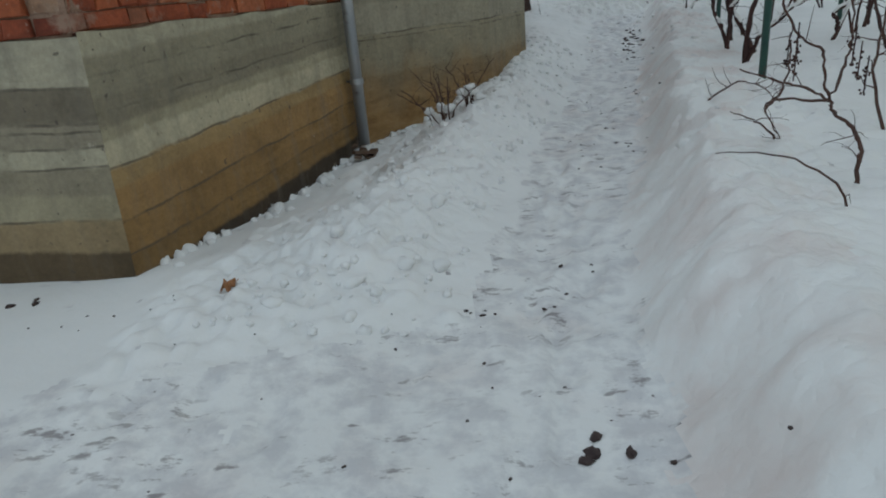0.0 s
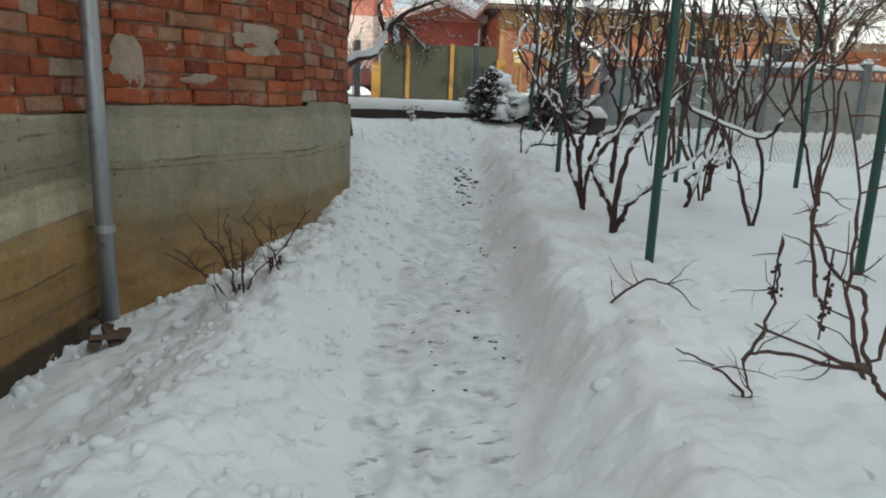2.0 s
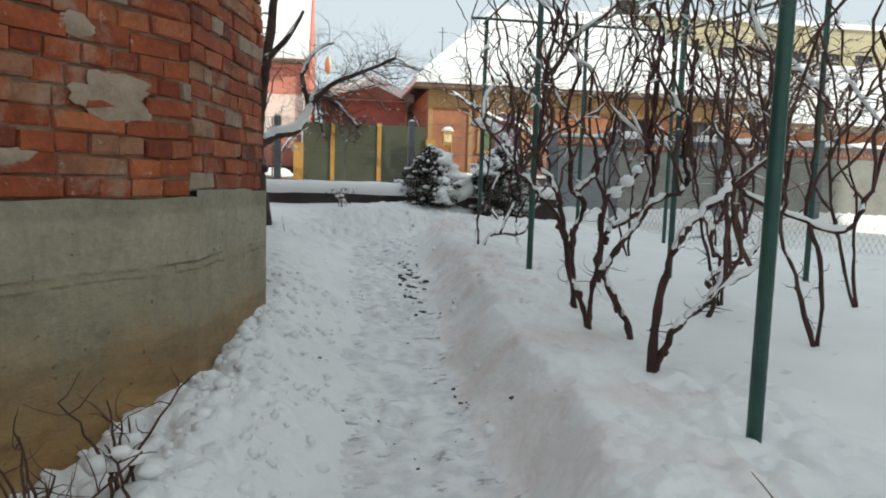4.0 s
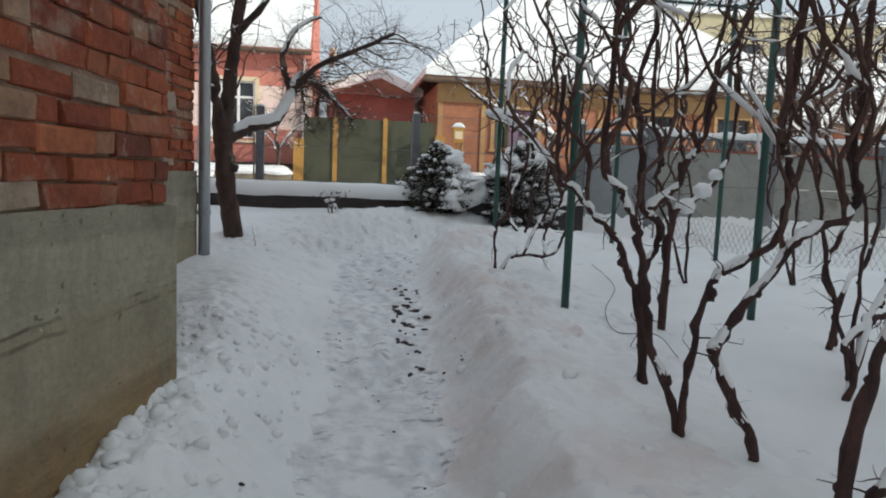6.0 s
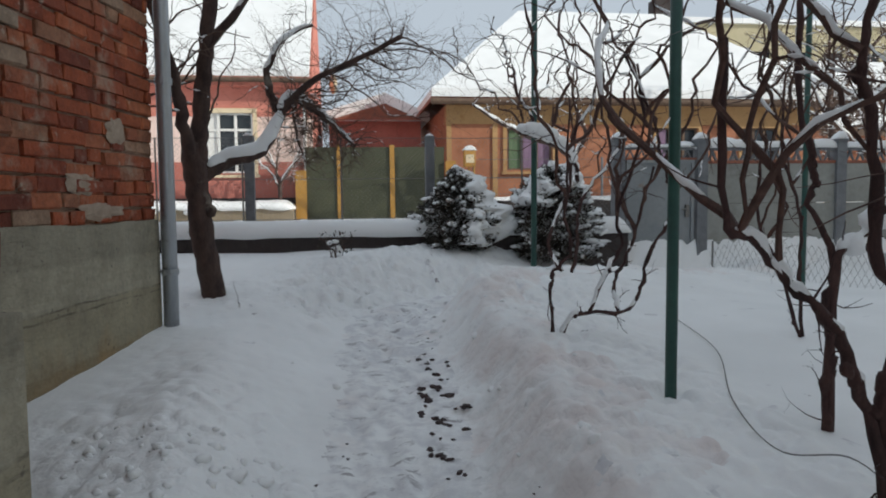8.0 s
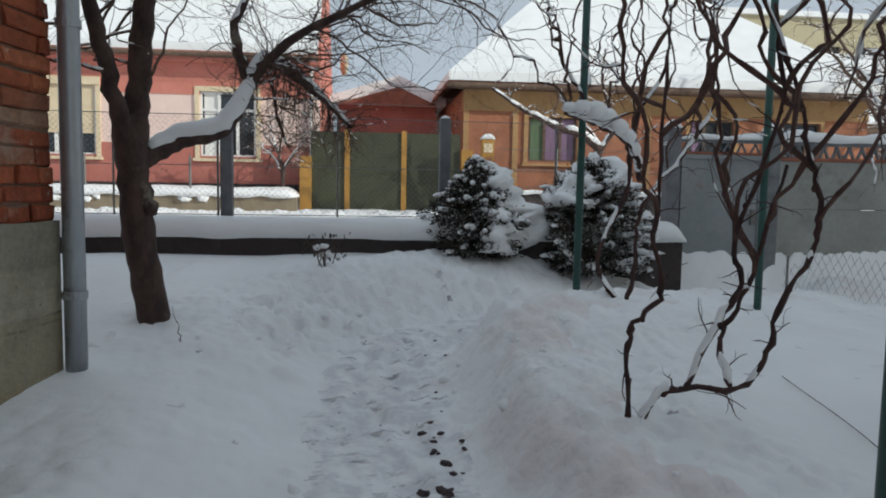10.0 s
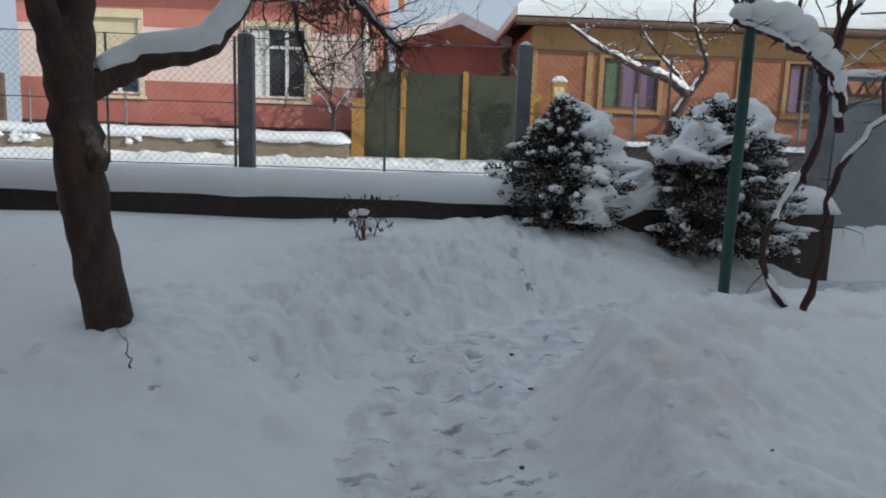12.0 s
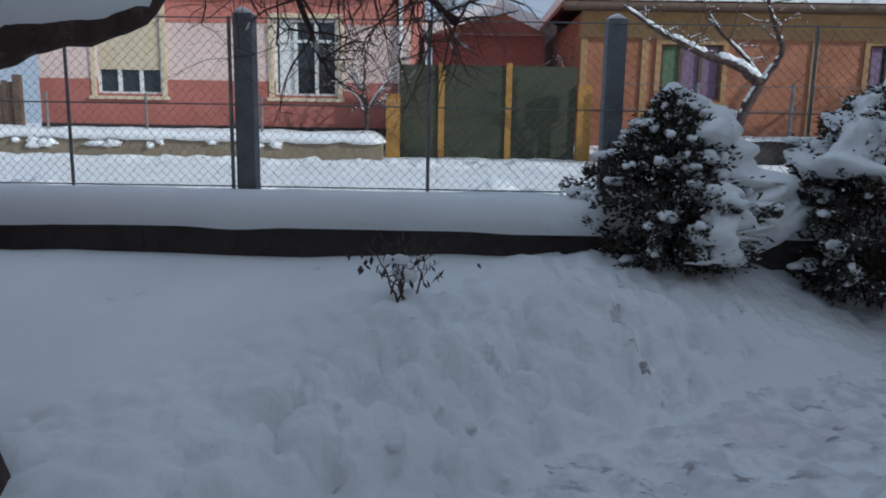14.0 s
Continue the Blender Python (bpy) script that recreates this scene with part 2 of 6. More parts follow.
BARK = plain_mat("tree_bark", (0.030, 0.018, 0.016), (0.10, 0.062, 0.05), 9, 0.95, 0.9, 45, 0, (5, 0.62, 0.70, (0.18, 0.15, 0.12)), (1, 1, 0.45))
VINE = plain_mat("vine_bark", (0.020, 0.010, 0.010), (0.085, 0.042, 0.036), 16, 0.95, 0.9, 70, 0, None, (1, 1, 0.3))
CANE = plain_mat("cane", (0.04, 0.018, 0.014), (0.11, 0.055, 0.04), 30, 0.8, 0.3, 120)
TWIG = plain_mat("twig", (0.05, 0.03, 0.025), (0.15, 0.095, 0.07), 25, 0.9, 0.4, 120)
WALLC = plain_mat("low_wall_concrete", (0.035, 0.028, 0.027), (0.075, 0.062, 0.058), 5, 0.95, 0.6, 50, 0, (2.5, 0.5, 0.65, (0.03, 0.023, 0.022)))
POSTC = plain_mat("concrete_post", (0.13, 0.135, 0.145), (0.22, 0.225, 0.235), 7, 0.9, 0.5, 60)
PANELC = plain_mat("fence_panel", (0.23, 0.23, 0.21), (0.33, 0.33, 0.305), 2.2, 0.9, 0.4, 40, 0, (3.0, 0.56, 0.72, (0.20, 0.19, 0.17)))
DOORM = plain_mat("door_sheet", (0.21, 0.225, 0.235), (0.29, 0.305, 0.315), 1.8, 0.55, 0.15, 30, 0.2, (6, 0.64, 0.74, (0.24, 0.17, 0.13)))
WIRE = plain_mat("wire", (0.14, 0.13, 0.12), (0.26, 0.25, 0.24), 20, 0.6, 0.0, 50, 0.6)
FOLI = plain_mat("conifer_foliage", (0.022, 0.019, 0.015), (0.075, 0.062, 0.048), 10, 0.9, 0.0, 50, 0, (6, 0.56, 0.66, (0.045, 0.026, 0.018)))
PINK = plain_mat("salmon_plaster", (0.50, 0.175, 0.13), (0.60, 0.235, 0.18), 1.2, 0.92, 0.25, 30, 0, (2.2, 0.60, 0.72, (0.44, 0.16, 0.12)))
PALE = plain_mat("pale_pink_plaster", (0.70, 0.52, 0.46), (0.80, 0.62, 0.55), 1.2, 0.92, 0.25, 30)
REDP = plain_mat("brick_red_plaster", (0.40, 0.13, 0.10), (0.48, 0.18, 0.14), 1.2, 0.92, 0.25, 30)
CREAM = plain_mat("cream_plaster", (0.62, 0.50, 0.33), (0.74, 0.62, 0.43), 3, 0.9, 0.2, 40)
RUST = plain_mat("orange_plaster", (0.31, 0.125, 0.070), (0.43, 0.19, 0.105), 1.0, 0.95, 0.3, 25, 0, (1.4, 0.52, 0.68, (0.28, 0.115, 0.06)))
OCHRE = plain_mat("ochre_plaster", (0.36, 0.215, 0.095), (0.46, 0.285, 0.135), 1.4, 0.95, 0.3, 25, 0, (2.2, 0.56, 0.70, (0.30, 0.16, 0.06)))
GATEG = plain_mat("olive_sheet", (0.034, 0.037, 0.017), (0.055, 0.057, 0.027), 1.5, 0.6, 0.12, 20)
GATEY = plain_mat("yellow_paint", (0.34, 0.17, 0.025), (0.45, 0.24, 0.05), 4, 0.55, 0.15, 40, 0, (8, 0.6, 0.7, (0.25, 0.13, 0.04)))
WHITE = plain_mat("white_paint", (0.70, 0.69, 0.66), (0.80, 0.79, 0.76), 5, 0.5, 0.1, 40)
TIMBER = plain_mat("dark_timber", (0.08, 0.05, 0.035), (0.17, 0.11, 0.075), 6, 0.85, 0.4, 40)
SOIL = plain_mat("soil", (0.030, 0.020, 0.022), (0.085, 0.06, 0.055), 30, 0.95, 0.6, 90)
LEAFM = plain_mat("dry_leaf", (0.22, 0.09, 0.035), (0.42, 0.21, 0.09), 40, 0.8, 0.4, 120)
CURT = plain_mat("violet_curtain", (0.16, 0.10, 0.17), (0.27, 0.18, 0.27), 6, 0.9, 0.2, 30, 0, None, (6, 6, 0.3))
CURTG = plain_mat("green_curtain", (0.08, 0.13, 0.07), (0.15, 0.21, 0.12), 6, 0.9, 0.2, 30, 0, None, (6, 6, 0.3))
BEIGE = plain_mat("apartment_plaster", (0.40, 0.35, 0.22), (0.50, 0.44, 0.29), 0.5, 0.95, 0.1, 5)
FOOTW = plain_mat("garden_wall", (0.19, 0.15, 0.10), (0.28, 0.225, 0.155), 3, 0.95, 0.4, 30)
TILE = plain_mat("roof_tile", (0.20, 0.075, 0.05), (0.33, 0.13, 0.085), 3, 0.9, 0.4, 30)


def glass_mat():
    m, N, L, b = node_mat("window_glass")
    b.inputs["Base Color"].default_value = (0.03, 0.035, 0.04, 1)
    b.inputs["Roughness"].default_value = 0.06
    b.inputs["Specular IOR Level"].default_value = 0.6
    return m


GLASS = glass_mat()


# ---------------------------------------------------------------- geometry helpers
class Geo:
    """Vertices and faces gathered for one mesh."""

    def __init__(self):
        self.v, self.f = [], []

    def add(self, vs, fs):
        k = len(self.v)
        self.v += [tuple(p) for p in vs]
        self.f += [tuple(i + k for i in f) for f in fs]
        return self

    def box(self, x0, x1, y0, y1, z0, z1, m=None):
        vs = [Vector((x, y, z)) for z in (z0, z1) for x, y in ((x0, y0), (x1, y0), (x1, y1), (x0, y1))]
        if m:
            vs = [m @ p for p in vs]
        return self.add(vs, [(3, 2, 1, 0), (4, 5, 6, 7), (0, 1, 5, 4), (1, 2, 6, 5), (2, 3, 7, 6), (3, 0, 4, 7)])

    def sbox(self, u0, u1, d0, d1, z0, z1):
        """A box along the street."""
        vs = [S(u, d, z) for z in (z0, z1) for u, d in ((u0, d0), (u1, d0), (u1, d1), (u0, d1))]
        return self.add(vs, [(3, 2, 1, 0), (4, 5, 6, 7), (0, 1, 5, 4), (1, 2, 6, 5), (2, 3, 7, 6), (3, 0, 4, 7)])

    def tube(self, pts, radii, sides=6, wob=0.0, rng=None, cap=True):
        pts = [Vector(p) for p in pts]
        n = len(pts)
        rings = []
        ref = None
        for i, p in enumerate(pts):
            d = (pts[min(i + 1, n - 1)] - pts[max(i - 1, 0)]).normalized()
            if ref is None:
                ref = d.cross(Vector((0.3, 0.9, 0.2)))
                if ref.length < 0.1:
                    ref = d.cross(Vector((1, 0, 0)))
            a = (ref - d * ref.dot(d)).normalized()
            ref = a
            b = d.cross(a)
            r = radii[i] if hasattr(radii, "__len__") else radii
            ring = []
            for s in range(sides):
                t = 2 * math.pi * s / sides
                k = r * (1 + (rng.uniform(-wob, wob) if wob else 0))
                ring.append(p + (a * math.cos(t) + b * math.sin(t)) * k)
            rings.append(ring)
        fs = []
        for i in range(n - 1):
            for s in range(sides):
                s2 = (s + 1) % sides
                fs.append((i * sides + s, i * sides + s2, (i + 1) * sides + s2, (i + 1) * sides + s))
        if cap:
            fs.append(tuple(range(sides - 1, -1, -1)))
            fs.append(tuple((n - 1) * sides + s for s in range(sides)))
        return self.add([q for r in rings for q in r], fs)

    def blob(self, c, rx, ry, rz, rng, wob=0.15, seg=8, rings=5, turn=0.0):
        """A lumpy rounded mass."""
        c = Vector(c)
        vs = [c + Vector((0, 0, rz))]
        ca, sa = math.cos(turn), math.sin(turn)
        for i in range(1, rings):
            ph = math.pi * i / rings
            for s in range(seg):
                th = 2 * math.pi * s / seg
                k = 1 + rng.uniform(-wob, wob)
                x, y = rx * math.sin(ph) * math.cos(th) * k, ry * math.sin(ph) * math.sin(th) * k
                vs.append(c + Vector((x * ca - y * sa, x * sa + y * ca, rz * math.cos(ph) * k)))
        vs.append(c - Vector((0, 0, rz)))
        fs = [(0, 1 + s, 1 + (s + 1) % seg) for s in range(seg)]
        for i in range(rings - 2):
            for s in range(seg):
                a = 1 + i * seg
                fs.append((a + s, a + seg + s, a + seg + (s + 1) % seg, a + (s + 1) % seg))
        last = 1 + (rings - 2) * seg
        fs += [(last + (s + 1) % seg, last + s, len(vs) - 1) for s in range(seg)]
        return self.add(vs, fs)

    def mesh(self, name, mats, smooth=False):
        me = bpy.data.meshes.new(name)
        me.from_pydata(self.v, [], self.f)
        for m in (mats if isinstance(mats, (list, tuple)) else [mats]):
            me.materials.append(m)
        if smooth:
            me.polygons.foreach_set("use_smooth", [True] * len(me.polygons))
        me.update()
        return me


def thing(name, base, label, category, group="", kind=""):
    """An empty at a thing's base, to which its parts belong."""
    e = new(name)
    e.matrix_world = Matrix.Translation(base)
    e.empty_display_size = 0.1
    return tagged(e, label, category, group, kind)


INV = {}


def part(name, geo, material, parent, label="", smooth=False):
    ob = new(name, geo.mesh(name, material, smooth))
    ob.parent = parent
    if parent.name not in INV:
        bpy.context.view_layer.update()
        INV[parent.name] = parent.matrix_world.inverted()
    ob.matrix_parent_inverse = INV[parent.name]
    return tagged(ob, label)


def setting(name, geo, material, label, category, smooth=False, kind="structure"):
    return tagged(new(name, geo.mesh(name, material, smooth)), label, category, kind=kind)


def spline(pts, n):
    """n places along a smooth line through the given points."""
    P = [Vector(p) for p in pts]
    P = [P[0] * 2 - P[1]] + P + [P[-1] * 2 - P[-2]]
    out = []
    segs = len(P) - 3
    for j in range(n):
        t = j / (n - 1) * segs
        i = min(int(t), segs - 1)
        t -= i
        a, b, c, d = P[i:i + 4]
        out.append(0.5 * ((2 * b) + (c - a) * t + (2 * a - 5 * b + 4 * c - d) * t * t + (3 * b - a - 3 * c + d) * t ** 3))
    return out


def vnoise(x, y, seed=0):
    """Smooth random heights on a unit grid, between -1 and 1."""
    xi, yi = np.floor(x).astype(np.int64), np.floor(y).astype(np.int64)
    xf, yf = x - xi, y - yi

    def h(a, b):
        k = (a * 374761393 + b * 668265263 + seed * 982451653) & 0xFFFFFFFF
        k = ((k ^ (k >> 13)) * 1274126177) & 0xFFFFFFFF
        return ((k ^ (k >> 16)) & 0xFFFF) / 32767.5 - 1
    sx, sy = xf * xf * (3 - 2 * xf), yf * yf * (3 - 2 * yf)
    a = h(xi, yi) * (1 - sx) + h(xi + 1, yi) * sx
    b = h(xi, yi + 1) * (1 - sx) + h(xi + 1, yi + 1) * sx
    return a * (1 - sy) + b * sy


def fbm(x, y, octaves, seed=0):
    s, amp, f = 0, 1.0, 1.0
    for o in range(octaves):
        s = s + amp * vnoise(x * f, y * f, seed + o)
        amp, f = amp * 0.5, f * 2.03
    return s


def cells(x, y, seed=0):
    """Rounded crumbs of random height, one in each unit cell: 0 to 1."""
    xi, yi = np.floor(x).astype(np.int64), np.floor(y).astype(np.int64)

    def h(a, b, s):
        k = (a * 374761393 + b * 668265263 + (seed + s) * 982451653) & 0xFFFFFFFF
        k = ((k ^ (k >> 13)) * 1274126177) & 0xFFFFFFFF
        return ((k ^ (k >> 16)) & 0xFFFF) / 65535.0
    best = np.zeros(x.shape)
    for i in (-1, 0, 1):
        for j in (-1, 0, 1):
            cx, cy = xi + i, yi + j
            d2 = (x - cx - h(cx, cy, 1)) ** 2 + (y - cy - h(cx, cy, 2)) ** 2
            size = 0.35 + 0.5 * h(cx, cy, 3)
            best = np.maximum(best, size * np.sqrt(np.clip(1 - d2 / size ** 2, 0, 1)))
    return best


def smooth01(t):
    t = np.clip(t, 0, 1)
    return t * t * (3 - 2 * t)


# ---------------------------------------------------------------- ground
WAY = np.array([(-0.5, -3.0), (0.0, 0.0), (0.35, 2.2), (0.52, 3.1), (0.93, 4.55), (1.52, 6.5), (2.09, 8.5), (2.25, 9.27), (2.57, 10.4), (2.79, 11.4), (3.02, 12.05), (3.5, 12.5), (4.5, 12.84), (6.0, 13.15), (7.4, 13.55)])
FLOOR_Y, FLOOR_Z = (-3, 0, 4.9, 7.4, 9.3, 10.3, 11.9, 12.7, 20), (-.03, 0.0, .12, .175, .29, .36, .50, .53, .6)
CREST_Y, CREST_Z = (-3, 1.9, 2.6, 3.3, 4.5, 5.4, 6.9, 8, 10, 11.6, 12.6, 13.2, 13.7, 14.5, 20), (.02, .03, .10, .22, .27, .31, .35, .44, .58, .66, .73, .77, .86, .93, .93)
NEAR_Y, NEAR_Z = (-3, 2.6, 3.3, 4.5, 5.5, 6.1, 6.8, 8, 10, 11.6, 12.4, 13.1, 13.7, 14.5, 20), (.02, .07, .07, .01, .05, .09, .20, .32, .52, .64, .71, .77, .86, .93, .93)
RIGHT_Y, RIGHT_Z = (-3, 0, 3.5, 6.5, 8.9, 10, 12, 13.2, 20), (.34, .38, .39, .45, .54, .63, .80, .87, .93)


def way_distance(x, y):
    best = np.full(x.shape, 1e9)
    side = np.zeros(x.shape)
    for (ax, ay), (bx, by) in zip(WAY[:-1], WAY[1:]):
        dx, dy = bx - ax, by - ay
        t = np.clip(((x - ax) * dx + (y - ay) * dy) / (dx * dx + dy * dy), 0, 1)
        ex, ey = x - ax - t * dx, y - ay - t * dy
        d = np.hypot(ex, ey)
        s = dx * ey - dy * ex
        side = np.where(d < best, s, side)
        best = np.minimum(best, d)
    return best, side          # side > 0: left of the way


def ground_height(x, y):
    d, side = way_distance(x, y)
    wob = 0.05 * vnoise(x * 2.3, y * 2.3, 5) + 0.028 * vnoise(x * 6, y * 6, 9)
    half = 0.31 + 0.05 * smooth01((x - 3.0) / 0.8) * smooth01((y - 11.8) / 0.5)
    e = d - half + wob
    floor = np.interp(y, FLOOR_Y, FLOOR_Z) + 0.012 * fbm(x * 5, y * 5, 3, 3)
    crest, near, right = np.interp(y, CREST_Y, CREST_Z), np.interp(y, NEAR_Y, NEAR_Z), np.interp(y, RIGHT_Y, RIGHT_Z)
    left_top = crest + (near - crest) * smooth01((e - 0.55) / 0.65)
    left = floor + (left_top - floor) * smooth01(e / (0.55 + 0.35 * smooth01((y - 8.5) / 2)))
    heap = 0.025 * np.exp(-((e - 0.4) / 0.28) ** 2) + 0.08 * np.exp(-(((x - 3.95) / 0.55) ** 2 + ((y - 11.55) / 0.5) ** 2))
    far_right = smooth01((x - 4.8) / 2.5) * smooth01((y - 9) / 3) * -0.22
    right_h = floor + (right + heap + far_right - floor) * smooth01(e / (0.40 + 0.1 * vnoise(x * 1.7, y * 1.7, 12)))
    h = np.where(side > 0, left, right_h)
    h = np.where(e < 0, floor, h)
    # wide trodden place at the start
    open_ = smooth01((2.45 + 0.25 * vnoise(x * 1.5, x * 0 + 3, 2) - y) / 0.5) * np.where(side > 0, 1.0, 0.0)
    h = h * (1 - open_) + (floor + 0.02) * open_
    # heap in front of the conifers
    h = h + 0.07 * np.exp(-(((x - 4.6) / 1.2) ** 2 + ((y - 13.55) / 0.25) ** 2))
    # clods thrown beside the way
    rough = np.exp(-((e - 0.35) / 0.33) ** 2) + 0.5 * np.exp(-((e - 0.9) / 0.4) ** 2) * np.where(side > 0, 1.0, 0.25)
    calm = 1 - 0.75 * smooth01((y - 9.0) / 1.5) * smooth01((12.1 - y) / 0.5) * np.where((side > 0) & (x < 2.9), 1.0, 0.0)
    yard = np.where(e > 0, 1.0, 0.0) * (1 - open_) * calm
    dx_, dy_ = 0.03 * vnoise(x * 9, y * 9, 61), 0.03 * vnoise(x * 9, y * 9, 62)
    patchy = smooth01(0.55 + 0.8 * vnoise(x * 1.4, y * 1.4, 63))
    crumb = (0.050 * cells((x + dx_) / 0.13, (y + dy_) / 0.13, 71) * (0.3 + 0.7 * patchy) + 0.050 * cells((x + dx_) / 0.085, (y + dy_) / 0.085, 72) * (0.25 + 0.75 * patchy)
             + 0.014 * cells((x + dx_) / 0.045, (y + dy_) / 0.045, 73))
    lie = smooth01((e - 0.05) / 0.3) * (1 - smooth01((e - 1.15) / 0.35)) * np.where(side > 0, 1.0, 0.35 + 0.45 * smooth01((y - 2.0) / 1.5))
    h = h + yard * lie * crumb
    turn_bank = np.exp(-(((x - 3.6) / 0.9) ** 2 + ((y - 13.15) / 0.4) ** 2)) * np.where(side > 0, 1.0, 0.0) * np.where(e > 0, 1.0, 0.0)
    h = h + turn_bank * (crumb * 0.9 - 0.02)
    thrown = smooth01((y - 11.7) / 0.5) * smooth01((13.5 - y) / 0.4) * smooth01((x - 1.9) / 0.4) * smooth01((4.9 - x) / 0.6) * np.where((side > 0) & (e > 0), 1.0, 0.0) * smooth01(e / 0.15) * (1 - smooth01((e - 0.75) / 0.35))
    h = h + thrown * (0.13 * cells((x + dx_ * 2) / 0.21, (y + dy_ * 2) / 0.21, 75) + 0.05 * cells((x + dx_) / 0.10, (y + dy_) / 0.10, 76) - 0.08)
    h = h + yard * rough * (0.016 * np.abs(fbm(x * 7, y * 7, 3, 21)) + 0.014 * np.abs(vnoise(x * 15, y * 15, 33)) + 0.009 * np.abs(vnoise(x * 29, y * 29, 34)))
    h = h + 0.018 * fbm(x * 0.9, y * 0.9, 3, 41) * smooth01(e / 0.8)
    # a soft furrow left in the yard's snow
    furrow = np.abs((x - 1.39) * 0.968 - (y - 13.18) * 0.25 + 0.04 * vnoise(x * 2, y * 2, 91))
    h = h - 0.035 * np.exp(-(furrow / 0.09) ** 2) * smooth01((y - 12.9) / 0.4) * smooth01((14.7 - y) / 0.3)
    # street beyond the low wall
    u, dd = (x - SX) * UX + (y - SY) * UY, (x - SX) * NX + (y - SY) * NY
    street = np.interp(dd, (-0.3, 0.1, 1, 3, 6, 9, 10.6, 11.4, 11.9, 12.7, 13.2, 14), (.95, .98, .84, .88, .88, .89, .92, .92, .95, 1.0, 1.25, 1.45))
    lumps = np.exp(-((dd - 2.6) / 1.0) ** 2) + 0.55 * np.exp(-((dd - 10.2) / 1.0) ** 2)
    street = street + lumps * (0.20 * np.abs(fbm(x * 1.6, y * 1.6, 4, 55)) + 0.10 * cells(x / 0.5, y / 0.5, 81)) + 0.02 * fbm(x * 2.2, y * 2.2, 3, 57)
    k = smooth01((dd + 0.12) / 0.08)
    h = h * (1 - k) + street * k
    return h, e, open_, dd, side


def axis(parts_):
    return np.unique(np.concatenate([np.linspace(a, b, max(2, int(round((b - a) / s)) + 1)) for a, b, s in parts_]).round(4))


gx = axis([(-700, -60, 80), (-60, -14, 6), (-14, -3.4, 0.35), (-3.4, -1.6, 0.05), (-1.6, 4.6, 0.021), (4.6, 6.4, 0.035), (6.4, 7.2, 0.06), (7.2, 14, 0.2), (14, 40, 1.5), (40, 700, 80)])
gy = axis([(-600, -40, 80), (-40, -4, 3), (-4, -0.4, 0.2), (-0.4, 1.5, 0.04), (1.5, 13.6, 0.021), (13.6, 15.3, 0.05), (15.3, 30, 0.16), (30, 60, 3), (60, 900, 80)])
GXX, GYY = np.meshgrid(gx, gy)
GH, GE, GO, GD, GS = ground_height(GXX, GYY)
rng = random.Random(7)
# single shovelled lumps
for _ in range(260):
    k = rng.random()
    i = rng.randrange(len(WAY) - 2)
    t = rng.random()
    px, py = WAY[i] * (1 - t) + WAY[i + 1] * t
    if py < 2.3:
        continue
    vx, vy = WAY[i + 1] - WAY[i]
    ln = math.hypot(vx, vy)
    left_side = rng.random() < 0.62
    off = (0.38 + abs(rng.gauss(0, 0.33))) * (1 if left_side else -1)
    if not left_side:
        off *= 0.85
    px, py = px - vy / ln * off, py + vx / ln * off
    r = rng.choice((0.018, 0.025, 0.03, 0.04, 0.05, 0.065)) * rng.uniform(0.8, 1.2) * (1.1 if left_side else 0.9)
    if py > 9.5 and left_side and px < 2.9 and rng.random() < 0.75:
        continue
    i0, i1 = np.searchsorted(gx, (px - 2 * r, px + 2 * r))
    j0, j1 = np.searchsorted(gy, (py - 2 * r, py + 2 * r))
    if i1 <= i0 or j1 <= j0:
        continue
    sx, sy = GXX[j0:j1, i0:i1], GYY[j0:j1, i0:i1]
    q = ((sx - px) / (r * rng.uniform(0.8, 1.5))) ** 2 + ((sy - py) / r) ** 2
    GH[j0:j1, i0:i1] += r * rng.uniform(0.35, 0.7) * np.clip(1 - q, 0, 1) ** 0.6 * (GE[j0:j1, i0:i1] > 0)
# boot prints pressed into the way
for _ in range(260):
    i = rng.randrange(1, len(WAY) - 1)
    t = rng.random()
    px, py = WAY[i] * (1 - t) + WAY[min(i + 1, len(WAY) - 1)] * t
    px, py = px + rng.uniform(-0.22, 0.22), py + rng.uniform(-0.1, 0.1)
    if py < 2.2 and rng.random() < 0.6:
        px -= rng.uniform(0, 1.6)
    i0, i1 = np.searchsorted(gx, (px - 0.2, px + 0.2))
    j0, j1 = np.searchsorted(gy, (py - 0.2, py + 0.2))
    if i1 <= i0 or j1 <= j0:
        continue
    sx, sy = GXX[j0:j1, i0:i1] - px, GYY[j0:j1, i0:i1] - py
    a = math.atan2(0.27, 1) + rng.uniform(-0.3, 0.3)
    lx, ly = sx * math.cos(a) - sy * math.sin(a), sx * math.sin(a) + sy * math.cos(a)
    q = (lx / 0.05) ** 2 + (ly / 0.13) ** 2
    GH[j0:j1, i0:i1] -= 0.016 * np.clip(1.3 - q, 0, 1) * ((GE[j0:j1, i0:i1] < 0) | (GO[j0:j1, i0:i1] > 0.6))

